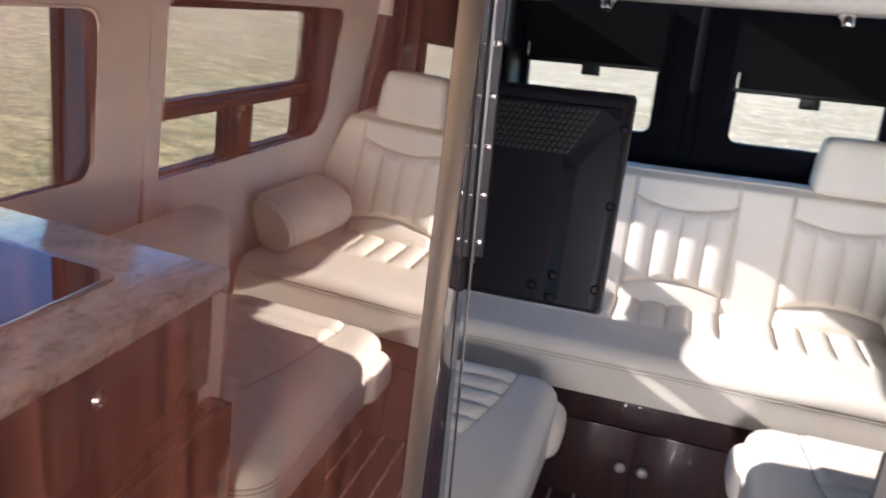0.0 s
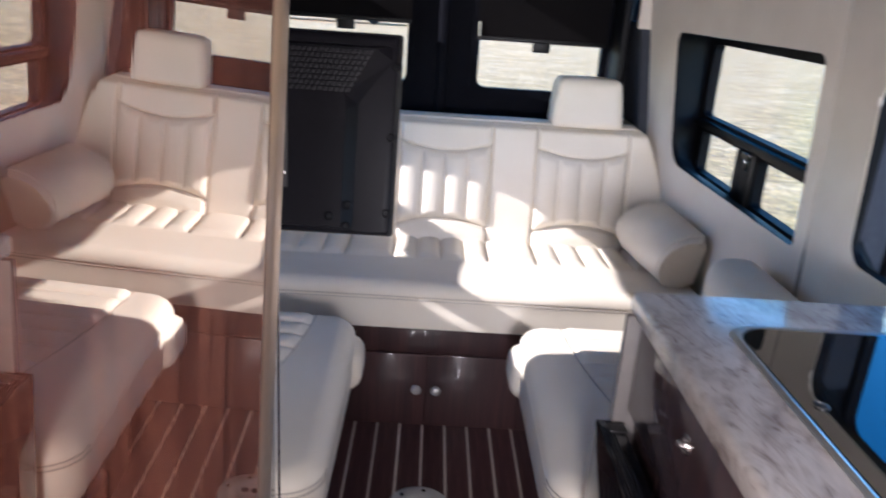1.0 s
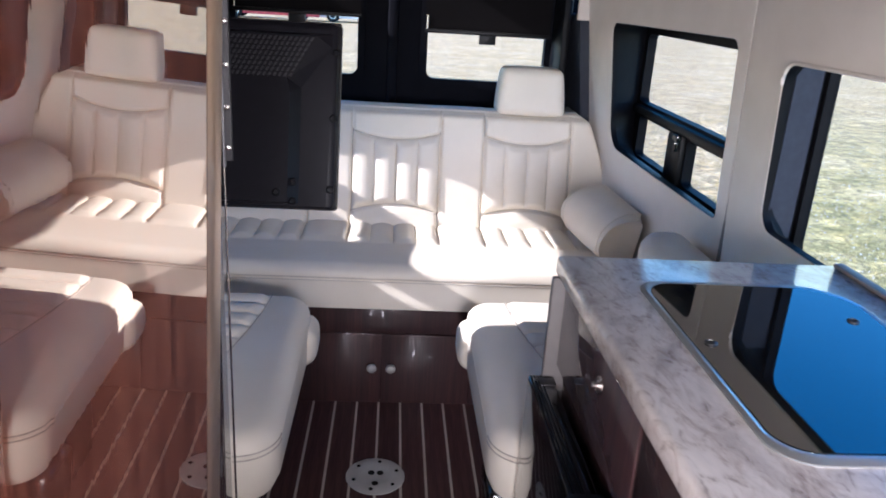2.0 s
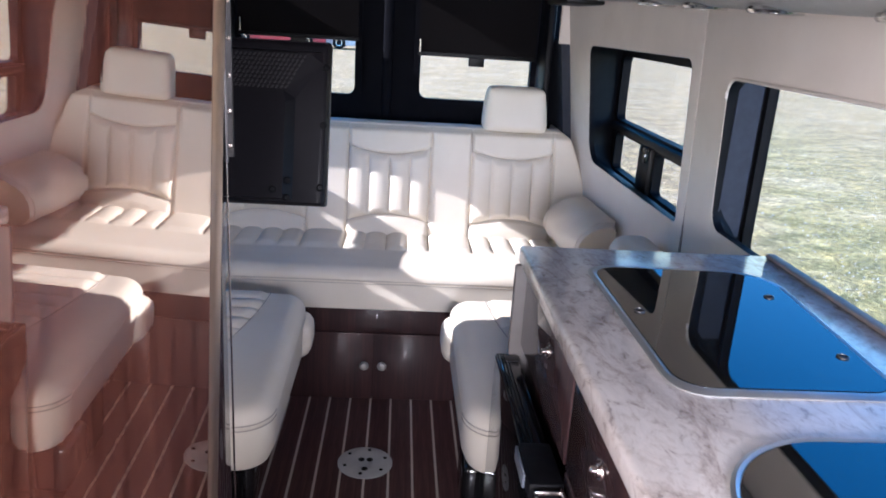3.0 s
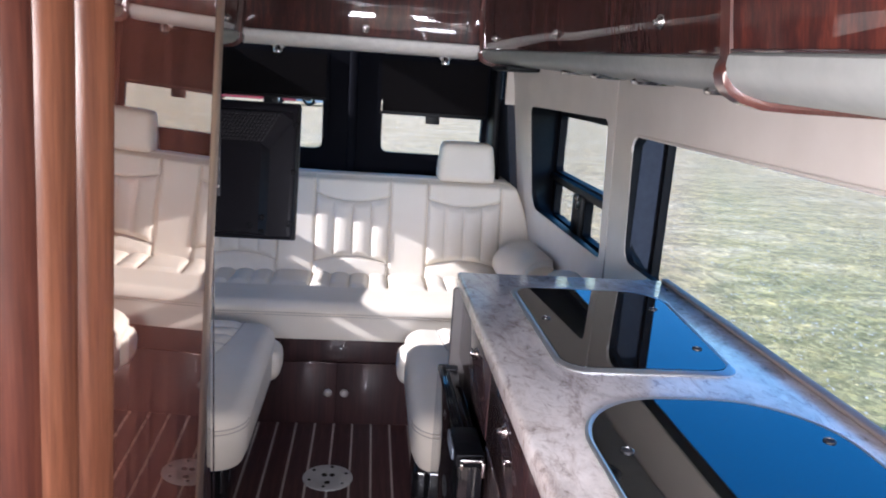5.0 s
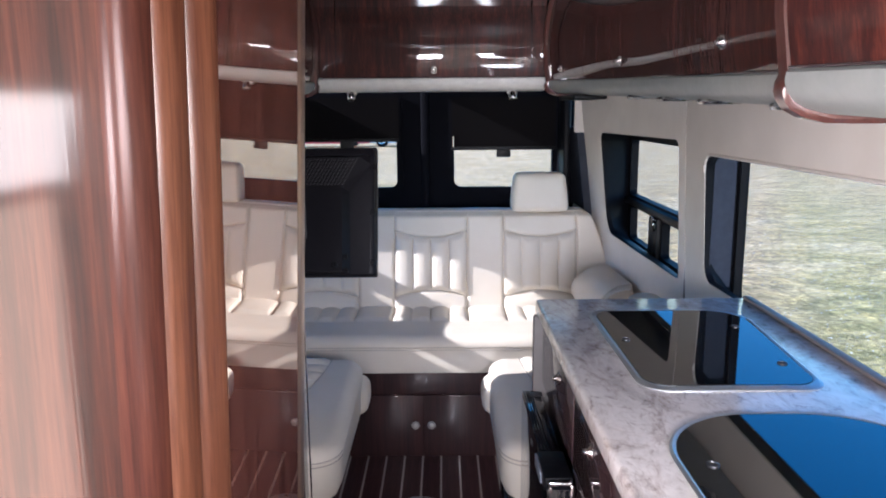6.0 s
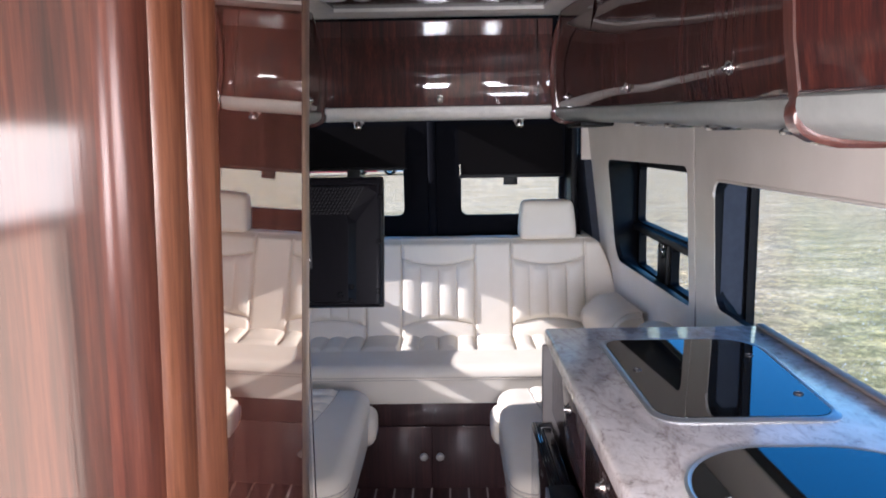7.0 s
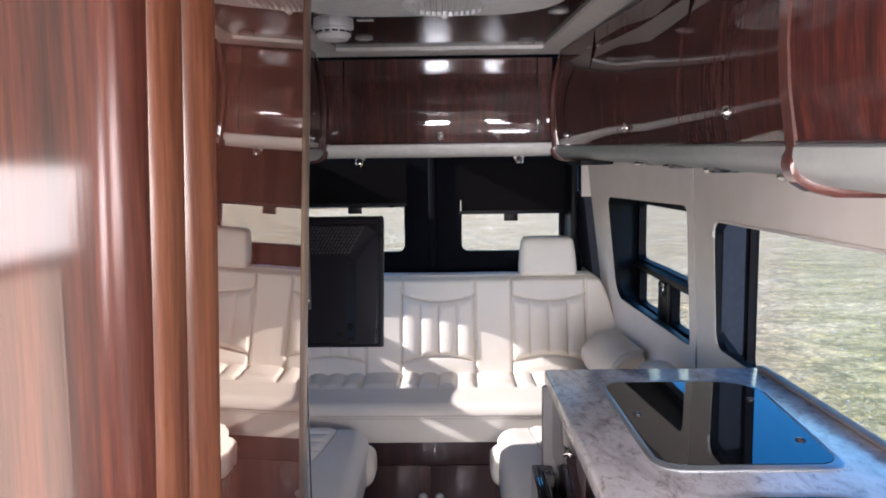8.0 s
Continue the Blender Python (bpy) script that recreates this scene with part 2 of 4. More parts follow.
def field():
    m, tree, s = material("dry_field", 0.95)
    patch = noise_tex(tree, 0.55, 6.0, (0.5, 1.3, 1), 0.6)
    clump = noise_tex(tree, 3.4, 8.0, (0.8, 1.2, 1), 0.7)
    tuft = noise_tex(tree, 22.0, 5.0, (1, 1, 1), 0.75)
    grass = ramp(tree, patch, [(0.34, (0.76, 0.605, 0.34)), (0.43, (0.60, 0.485, 0.215)), (0.48, (0.43, 0.365, 0.15)), (0.54, (0.47, 0.40, 0.17)), (0.60, (0.72, 0.575, 0.30))])
    streak = noise_tex(tree, 0.6, 6.0, (0.8, 1.6, 1), 0.65)
    gravel = ramp(tree, streak, [(0.36, (0.60, 0.425, 0.22)), (0.5, (0.72, 0.515, 0.29)), (0.62, (0.78, 0.585, 0.365))])
    pebbles = tree.nodes.new("ShaderNodeTexVoronoi")
    pebbles.inputs["Scale"].default_value = 17.0
    tree.links.new(coords(tree, (1, 1, 1)), pebbles.inputs["Vector"])
    stones = ramp(tree, pebbles.outputs["Color"], [(0.2, (0.45, 0.45, 0.43)), (0.6, (1.0, 1.0, 0.98)), (0.85, (1.7, 1.66, 1.58))])
    # the gravel track behind the van gives way to grass beside it
    xyz = tree.nodes.new("ShaderNodeSeparateXYZ")
    tree.links.new(coords(tree, (1, 1, 1)), xyz.inputs["Vector"])
    edge = tree.nodes.new("ShaderNodeMath")
    edge.operation, edge.inputs[1].default_value = "MULTIPLY_ADD", -2.3
    tree.links.new(xyz.outputs["X"], edge.inputs[0])
    tree.links.new(xyz.outputs["Y"], edge.inputs[2])
    zone = tree.nodes.new("ShaderNodeMapRange")
    zone.inputs["From Min"].default_value, zone.inputs["From Max"].default_value = -2.5, -0.3
    tree.links.new(edge.outputs[0], zone.inputs["Value"])
    far = tree.nodes.new("ShaderNodeMapRange")
    far.inputs["From Min"].default_value, far.inputs["From Max"].default_value, far.inputs["To Max"].default_value = 5.0, 11.0, 0.8
    tree.links.new(xyz.outputs["X"], far.inputs["Value"])
    a = mix(tree, "MIX", zone.outputs["Result"], mix(tree, "MIX", far.outputs["Result"], grass, gravel), gravel)
    c = ramp(tree, clump, [(0.36, (0.66, 0.67, 0.58)), (0.5, (0.97, 0.97, 0.94)), (0.62, (1.25, 1.18, 1.0))])
    a = mix(tree, "MULTIPLY", 1.0, a, c)
    b = ramp(tree, tuft, [(0.36, (0.58, 0.58, 0.52)), (0.5, (0.97, 0.97, 0.95)), (0.64, (1.35, 1.32, 1.2))])
    a = mix(tree, "MULTIPLY", 0.55, a, stones)
    tree.links.new(mix(tree, "MULTIPLY", 1.0, a, b), s.inputs["Base Color"])
    bump(tree, s, tuft, 0.6, 0.04)
    return m


def island_tones(name, low, high, rough):
    """One tone for each loose piece of a mesh."""
    m, tree, s = material(name, rough)
    geo = tree.nodes.new("ShaderNodeNewGeometry")
    tree.links.new(ramp(tree, geo.outputs["Random Per Island"], [(0.0, low), (1.0, high)]), s.inputs["Base Color"])
    return m


DRY_GRASS = island_tones("dry_grass_blades", (0.30, 0.25, 0.10), (0.60, 0.49, 0.24), 0.8)
PALE_STONE = island_tones("pale_gravel", (0.34, 0.32, 0.27), (0.78, 0.75, 0.68), 0.85)
MARBLE, GLASS, FIELD = marble(), tinted_glass(), field()


# ---- mesh helpers ----
ROOTS = {}


def thing(name, label, category, base, group="", kind=""):
    ob = new(name)
    ob.location = base
    ob.empty_display_size = 0.05
    ROOTS[ob] = Vector(base)
    return tagged(ob, label, category, group, kind)


def mesh_of(name, bm, mat, smooth):
    bmesh.ops.recalc_face_normals(bm, faces=bm.faces)
    me = bpy.data.meshes.new(name)
    bm.to_mesh(me)
    bm.free()
    me.materials.append(mat)
    if smooth:
        me.shade_smooth()
        me.set_sharp_from_angle(angle=radians(40))
    return me


def part(name, bm, mat, parent, label="", smooth=True):
    """One mesh under a thing or a part; bm is in world metres."""
    base = ROOTS[parent]
    bm.transform(Matrix.Translation(-base))
    ob = new(name, mesh_of(name, bm, mat, smooth))
    ob.parent = parent
    ROOTS[ob] = base
    return tagged(ob, label)


def single(name, bm, mat, label, category="", group="", kind="", smooth=True):
    """A thing of one mesh, with its origin at the middle of its base."""
    lo = [min(v.co[i] for v in bm.verts) for i in range(3)]
    hi = [max(v.co[i] for v in bm.verts) for i in range(3)]
    base = Vector(((lo[0] + hi[0]) / 2, (lo[1] + hi[1]) / 2, lo[2]))
    bm.transform(Matrix.Translation(-base))
    ob = new(name, mesh_of(name, bm, mat, smooth))
    ob.location = base
    ROOTS[ob] = base
    return tagged(ob, label, category, group, kind)


def box(x0, x1, y0, y1, z0, z1, bevel=0.0, seg=2):
    bm = bmesh.new()
    bmesh.ops.create_cube(bm, size=1.0)
    bm.transform(Matrix.Translation(((x0 + x1) / 2, (y0 + y1) / 2, (z0 + z1) / 2)) @ Matrix.Diagonal((abs(x1 - x0), abs(y1 - y0), abs(z1 - z0), 1)))
    if bevel:
        bmesh.ops.bevel(bm, geom=list(bm.edges), offset=bevel, segments=seg, affect="EDGES", profile=0.5)
    return bm


def join(*parts):
    out = bmesh.new()
    for b in parts:
        me = bpy.data.meshes.new("tmp")
        b.to_mesh(me)
        b.free()
        out.from_mesh(me)
        bpy.data.meshes.remove(me)
    return out


def rounded(u0, v0, u1, v1, r, n=6):
    """A rounded rectangle, anticlockwise; r is one radius or four (from u0 v0, anticlockwise)."""
    rs = r if isinstance(r, (tuple, list)) else (r,) * 4
    out = []
    for (cu, cv, a0), q in zip(((u0, v0, 180), (u1, v0, 270), (u1, v1, 0), (u0, v1, 90)), rs):
        su, sv = (1 if cu == u0 else -1), (1 if cv == v0 else -1)
        for i in range(n + 1):
            a = radians(a0 + 90 * i / n)
            out.append((cu + su * q + q * math.cos(a), cv + sv * q + q * math.sin(a)))
    return out


def plate(loops, w0, w1, place):
    """A flat plate with holes: loops in (u, v), thickness from w0 to w1, laid out by place(u, v, w)."""
    from mathutils.geometry import tessellate_polygon
    tris = tessellate_polygon([[Vector((u, v, 0)) for u, v in lp] for lp in loops])
    flat = [p for lp in loops for p in lp]
    bm = bmesh.new()
    a = [bm.verts.new(place(u, v, w0)) for u, v in flat]
    b = [bm.verts.new(place(u, v, w1)) for u, v in flat]
    for t in tris:
        if len(set(t)) == 3:
            for side in (a, b):
                try:
                    bm.faces.new([side[i] for i in t])
                except ValueError:
                    pass
    k = 0
    for lp in loops:
        n = len(lp)
        for i in range(n):
            j = (i + 1) % n
            bm.faces.new((a[k + i], a[k + j], b[k + j], b[k + i]))
        k += n
    return bm


def sweep(rows, closed=True, caps=True):
    """A skin over rows of points, each row a closed (or open) ring."""
    bm = bmesh.new()
    rings = [[bm.verts.new(p) for p in row] for row in rows]
    n = len(rings[0])
    for r, s in zip(rings, rings[1:]):
        for i in range(n if closed else n - 1):
            j = (i + 1) % n
            bm.faces.new((r[i], r[j], s[j], s[i]))
    if caps:
        bm.faces.new(rings[0])
        bm.faces.new(rings[-1])
    return bm


def tube(points, radius, n=10):
    pts = [Vector(p) for p in points]
    rows = []
    for i, p in enumerate(pts):
        d = (pts[min(i + 1, len(pts) - 1)] - pts[max(i - 1, 0)]).normalized()
        side = d.cross(Vector((0, 0, 1)) if abs(d.z) < 0.9 else Vector((1, 0, 0))).normalized()
        up = side.cross(d)
        rows.append([p + radius * (math.cos(2 * math.pi * k / n) * side + math.sin(2 * math.pi * k / n) * up) for k in range(n)])
    return sweep(rows)


def lathe(profile, centre, axis, n=24):
    """A turned shape: profile of (radius, height) along axis from centre."""
    q = Vector((0, 0, 1)).rotation_difference(Vector(axis).normalized())
    rows = [[Vector(centre) + q @ Vector((r * math.cos(2 * math.pi * k / n), r * math.sin(2 * math.pi * k / n), h)) for k in range(n)] for r, h in profile]
    return sweep(rows)


def skin(f, nu, nv):
    """An open sheet f(u, v), u and v from 0 to 1."""
    bm = bmesh.new()
    g = [[bm.verts.new(f(i / nu, j / nv)) for j in range(nv + 1)] for i in range(nu + 1)]
    for i in range(nu):
        for j in range(nv):
            bm.faces.new((g[i][j], g[i + 1][j], g[i + 1][j + 1], g[i][j + 1]))
    return bm


def smoothstep(a, b, x):
    t = min(1.0, max(0.0, (x - a) / (b - a)))
    return t * t * (3 - 2 * t)


def groove(x, at, half):
    """1 in the middle of a seam, 0 away from it."""
    return math.exp(-((x - at) / half) ** 2)


def puffy(x0, x1, y0, y1, z0, z1, r, swell=0.0, nx=20, ny=20, nz=8):
    """A padded block with well rounded edges and swollen faces."""
    bm = bmesh.new()
    bmesh.ops.create_cube(bm, size=2.0)
    bmesh.ops.subdivide_edges(bm, edges=list(bm.edges), cuts=14, use_grid_fill=True)
    c = Vector(((x0 + x1) / 2, (y0 + y1) / 2, (z0 + z1) / 2))
    h = Vector(((x1 - x0) / 2, (y1 - y0) / 2, (z1 - z0) / 2))
    for v in bm.verts:
        p = Vector([math.copysign(1 - (1 - abs(a)) ** 1.6, a) * b for a, b in zip(v.co, h)])
        core = Vector([max(-(b - r), min(b - r, a)) for a, b in zip(p, h)])
        d = p - core
        if d.length > 1e-9:
            p = core + d.normalized() * min(r, d.length if d.length < r else r)
        sw = [1 + swell * (1 - (p[(i + 1) % 3] / h[(i + 1) % 3]) ** 2) * (1 - (p[(i + 2) % 3] / h[(i + 2) % 3]) ** 2) for i in range(3)]
        v.co = c + Vector([p[i] * sw[i] for i in range(3)])
    return bm


# ---- setting: ground, floor, walls, ceiling ----
def wall_x(y, z):
    """Half width of the cabin inside, by place along it and height."""
    return 0.86 - 0.04 * (z - 0.9) - max(0.0, y - 1.9) * (0.085 + 0.07 * (z - 1.28))


GROUND_Z = -0.65
bm = skin(lambda u, v: Vector((1500 * (2 * u - 1) ** 3, 1500 * (2 * v - 1) ** 3, GROUND_Z)), 60, 60)
single("ground", bm, FIELD, "dry pale meadow and gravel in sunlight outside the van", kind="structure", smooth=False)


def meadow_spots(count, rng):
    """Places on the meadow beside and behind the van, denser near it and in loose clumps."""
    spots = []
    while len(spots) < count:
        far = 1.6 + 13.0 * rng.random() ** 1.3
        turn = math.radians(rng.uniform(15, 88))
        x, y = 0.9 + far * math.cos(turn), 0.6 + far * math.sin(turn)
        if y < 3.6 and x < 1.2:
            continue
        if noise.noise(Vector((x * 0.9, y * 0.9, 4.0))) + 0.5 * noise.noise(Vector((x * 3, y * 3, 9.0))) > rng.uniform(-0.7, 0.5):
            spots.append((x, y))
    return spots


def grass_tufts(count, rng):
    verts, faces = [], []
    for x, y in meadow_spots(count, rng):
        tall = rng.uniform(0.010, 0.030)
        for k in range(3):
            a, lean = rng.uniform(0, 6.28), rng.uniform(0.006, 0.03)
            w = rng.uniform(0.003, 0.007)
            bx, by = x + 0.012 * math.cos(a), y + 0.012 * math.sin(a)
            i = len(verts)
            verts += [(bx - w * math.sin(a), by + w * math.cos(a), GROUND_Z - 0.004), (bx + w * math.sin(a), by - w * math.cos(a), GROUND_Z - 0.004),
                      (bx + lean * math.cos(a), by + lean * math.sin(a), GROUND_Z + tall)]
            faces.append((i, i + 1, i + 2))
    return verts, faces


def gravel_stones(count, rng):
    verts, faces = [], []
    for x, y in meadow_spots(count, rng):
        s, turn = rng.uniform(0.005, 0.017), rng.uniform(0, 6.28)
        i = len(verts)
        for k in range(5):
            a = turn + k * 1.2566
            d = s * rng.uniform(0.75, 1.2)
            verts.append((x + d * math.cos(a), y + d * math.sin(a), GROUND_Z - 0.003))
        verts.append((x + 0.2 * s, y, GROUND_Z + s * rng.uniform(0.5, 0.9)))
        faces += [(i + k, i + (k + 1) % 5, i + 5) for k in range(5)]
    return verts, faces


for name, made, mat, label, category in (("dry_grass", grass_tufts(10000, random.Random(31)), DRY_GRASS, "short dry yellow-green grass tufts on the meadow", "grass"),
                                         ("gravel", gravel_stones(9000, random.Random(32)), PALE_STONE, "small pale stones strewn over the dry meadow", "gravel")):
    me = bpy.data.meshes.new(name)
    me.from_pydata(made[0], [], made[1])
    me.materials.append(mat)
    tagged(new(name, me), label, category, kind="stuff")

floor = single("floor", box(-0.95, 0.95, -2.2, 3.42, -0.05, -0.004), BLACK, "dark brown plank floor with pale inlaid strips", kind="structure", smooth=False)


def wall_panel(side, y0, y1, holes, w=0.02):
    outer = [(y0, 0.0), (y1, 0.0), (y1, 1.98), (y0, 1.98)]
    return plate([outer] + [h[::-1] for h in holes], 0.0, w, lambda u, v, t: Vector((side * (wall_x(u, v) + t), u, v)))


W3 = rounded(0.42, 0.885, 1.725, 1.258, 0.05)
W2 = [(y, z + (0.022 * (y - 1.955) / 0.86 if z < 1.0 else 0)) for y, z in rounded(1.955, 0.832, 2.815, 1.288, (0.02, 0.08, 0.04, 0.03))]
SIDE = rounded(-1.19, 1.215, -0.45, 1.435, 0.05)
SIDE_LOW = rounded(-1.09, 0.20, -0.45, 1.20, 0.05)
CAB = rounded(-1.68, 1.14, -0.74, 1.58, 0.08)
wall_right = single("wall_right", wall_panel(1, -2.2, 1.897, [W3, CAB]), LINING, "beige padded side wall lining with window openings", kind="structure", smooth=False)
single("wall_right_rear", wall_panel(1, 1.903, 3.07, [W2]), LINING, "beige padded rear side wall lining around a window", kind="structure", smooth=False)
single("wall_seam", box(0.862, 0.9, 1.894, 1.906, 0.0, 1.975), END_GREY, "narrow taupe joint between the side wall linings", kind="structure", smooth=False)
LW = rounded(1.80, 0.80, 2.93, 1.30, 0.03)
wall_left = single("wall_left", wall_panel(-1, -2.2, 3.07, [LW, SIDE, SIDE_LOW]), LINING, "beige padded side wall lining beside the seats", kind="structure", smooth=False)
single("wall_front", plate([[(-0.95, 0), (0.95, 0), (0.95, 1.98), (-0.95, 1.98)], rounded(-0.52, 1.0, 0.08, 1.48, 0.08)[::-1]], 0, 0.03,
                           lambda u, v, w: Vector((u, -2.2 - w, v))), LINING, "cab front wall with the windscreen opening", kind="structure", smooth=False)
single("ceiling", box(-0.95, 0.95, -2.2, 3.42, 1.975, 2.02), TRIM_WHITE, "warm white ceiling", kind="structure", smooth=False)


def reveal(side, inner, outer_loop, x_out):
    cy, cz = sum(p[0] for p in inner) / len(inner), sum(p[1] for p in inner) / len(inner)
    tight = [(y + math.copysign(0.0015, cy - y), z + math.copysign(0.0015, cz - z)) for y, z in inner]
    rows = [[Vector((side * (wall_x(y, z) + d), y, z)) for y, z in tight] for d in (0.0012, 0.022)]
    rows.append([Vector((side * x_out, y, z)) for y, z in outer_loop])
    bm = sweep(rows, caps=False)
    return bm


def scaled(loop, y0, y1, z0, z1):
    ys, zs = [p[0] for p in loop], [p[1] for p in loop]
    a0, a1, b0, b1 = min(ys), max(ys), min(zs), max(zs)
    return [(y0 + (y - a0) / (a1 - a0) * (y1 - y0), z0 + (z - b0) / (b1 - b0) * (z1 - z0)) for y, z in loop]


def flat_x(side, x):
    return lambda u, v, w: Vector((side * (x + w), u, v))


def pane(loop, side, x, parent, name="pane"):
    ob = part(name, plate([loop], 0.0, 0.005, flat_x(side, x)), GLASS, parent, smooth=False)
    ob.visible_shadow = False
    return ob


# rear side window with a slider below its bar
win2 = thing("window_2", "black-framed van side window with a small slider below", "window", (0.9, 2.4, 0.8), kind="structure")
o2 = scaled(W2, 1.93, 2.90, 0.79, 1.285)
part("window_reveal", reveal(1, W2, o2, 0.925), RUBBER, win2)
part("window_frame", plate([o2, rounded(1.97, 1.015, 2.865, 1.255, 0.025)[::-1], rounded(2.50, 0.825, 2.84, 0.965, 0.02)[::-1], rounded(1.97, 0.825, 2.36, 0.965, 0.02)[::-1]],
                           -0.012, 0.02, flat_x(1, 0.93)), RUBBER, win2)
part("window_bar", box(0.895, 0.93, 1.95, 2.87, 0.978, 1.006, 0.008), BLACK, win2)
part("window_bar", box(0.90, 0.93, 2.37, 2.49, 0.81, 0.975, 0.01), BLACK, win2)
part("slider_latch", join(box(0.882, 0.90, 2.36, 2.41, 0.958, 0.980, 0.006), box(0.884, 0.9, 2.375, 2.391, 0.925, 0.96, 0.005)), BLACK_GLOSS, win2)
pane(rounded(1.96, 1.01, 2.87, 1.26, 0.02), 1, 0.945, win2)
pane(rounded(2.49, 0.82, 2.85, 0.97, 0.02), 1, 0.945, win2)
pane(rounded(1.96, 0.82, 2.37, 0.97, 0.02), 1, 0.945, win2)

# long window over the worktop
win3 = thing("window_3", "long dark-framed van window above the worktop", "window", (0.95, 1.1, 0.85), kind="structure")
o3 = scaled(W3, 0.40, 1.752, 0.795, 1.37)
part("window_reveal", reveal(1, W3, o3, 0.962), RUBBER, win3)
part("window_frame", plate([o3, rounded(0.42, 0.81, 1.735, 1.355, 0.04)[::-1]], -0.005, 0.02, flat_x(1, 0.962)), RUBBER, win3)
part("jamb_cover", sweep([[Vector((x, y, z)) for x, y in ((0.875, 1.722), (0.945, 1.738), (0.945, 1.744), (0.875, 1.732))] for z in (0.86, 1.255)]), PILLAR, win3)
part("trim_lip", tube([Vector((wall_x(y, z) - 0.002, y, z)) for y, z in [p for p in W3 if p[1] > 1.2]], 0.0045, 6), LINING, win3)
pane(rounded(0.41, 0.80, 1.745, 1.365, 0.03), 1, 0.972, win3)

# the window on the other side, through which the sun falls
win1 = thing("window_1", "black-framed van side window opposite with a slider", "window", (-0.9, 2.3, 0.8), kind="structure")
o1 = scaled(LW, 1.79, 2.94, 0.79, 1.305)
part("window_reveal", reveal(-1, LW, o1, 0.925), RUBBER, win1)
part("window_frame", plate([o1, [(1.83, 1.015), (2.865, 1.015), (2.84, 1.14), (2.80, 1.24), (2.775, 1.288), (1.83, 1.288)][::-1], rounded(2.56, 0.893, 2.81, 0.938, 0.012)[::-1], rounded(1.85, 0.893, 2.278, 0.938, 0.012)[::-1]],
                           -0.012, 0.02, flat_x(-1, 0.93)), BLACK, win1)

# ---- rear doors ----
YR = 3.367


def rear(u, v, w):
    return Vector((u, YR - w, v))


for side, name, top in ((1, "door_2", 1.188), (-1, "door_1", 1.232)):
    d = thing(name, "navy-black rear van door with a half-lowered blind", "door", (side * 0.38, YR, 0.0), kind="structure")
    x0, x1 = sorted((side * 0.145, side * 0.64))
    e0, e1 = sorted((side * 0.008, side * 0.86))
    part("door_panel", plate([[(e0, 0), (e1, 0), (e1, 1.5), (e0, 1.5)], rounded(x0, 1.0, x1, 1.44, 0.035)[::-1]], -0.03, 0.0, rear), DOOR_TRIM, d, smooth=False)
    part("window_surround", plate([rounded(x0 - 0.03, 0.965, x1 + 0.03, 1.47, 0.05), rounded(x0, 1.0, x1, 1.44, 0.035)[::-1]], 0.0, 0.016, rear), DOOR_TRIM, d)
    g = part("pane", plate([rounded(x0 - 0.01, 0.99, x1 + 0.01, 1.45, 0.03)], -0.02, -0.015, rear), GLASS, d, smooth=False)
    g.visible_shadow = False
    blind = part("blind", plate([[(x0 - 0.012, top + 0.012), (x1 + 0.012, top + 0.012), (x1 + 0.012, 1.45), (x0 - 0.012, 1.45)]], 0.02, 0.023, rear), SHADE, d, "charcoal roller blind")
    part("bottom_bar", box(x0 - 0.014, x1 + 0.014, YR - 0.03, YR - 0.018, top, top + 0.016, 0.003), BLACK, blind)
    mid = (x0 + x1) / 2
    part("pull_tab", box(mid - 0.035, mid + 0.035, YR - 0.028, YR - 0.02, top - 0.036, top + 0.004, 0.003), BLACK, blind)
    part("guide_rail", tube([(x0 - 0.004, YR - 0.022, top), (x0 - 0.004, YR - 0.022, top + 0.07)], 0.004, 6), CHROME, d)
part_y = thing("door_seal", "black rubber seal between the rear doors", "seal", (0, YR, 0.0), kind="structure")
part("seal", box(-0.022, 0.022, YR - 0.022, YR + 0.02, 0.0, 1.5, 0.01), DOOR_TRIM, part_y)
single("wall_rear_top", box(-0.86, 0.86, YR + 0.001, YR + 0.04, 1.502, 1.975), DOOR_TRIM, "dark wall above the rear doors", kind="structure", smooth=False)
for side in (1, -1):
    single("corner_pillar", box(side * 0.665, side * 0.70, 3.16, 3.366, 0.3, 1.5, 0.012), RUBBER, "black corner pillar beside the rear door", kind="structure")
    bm = sweep([[Vector((side * (wall_x(3.07, z) + dx), y, z)) for dx, y in ((-0.03, 3.09), (0.03, 3.06), (0.05, 3.37), (-0.035, 3.37))] for z in (0.3, 0.7, 1.0, 1.26, 1.30)])
    single("pillar_cover", bm, PILLAR, "slate grey padded cover on the rear corner", kind="structure")
    single("wall_rear_corner", box(side * 0.70, side * 0.88, 3.07, 3.09, 1.28, 1.975), LINING, "beige lining at the rear corner", kind="structure")

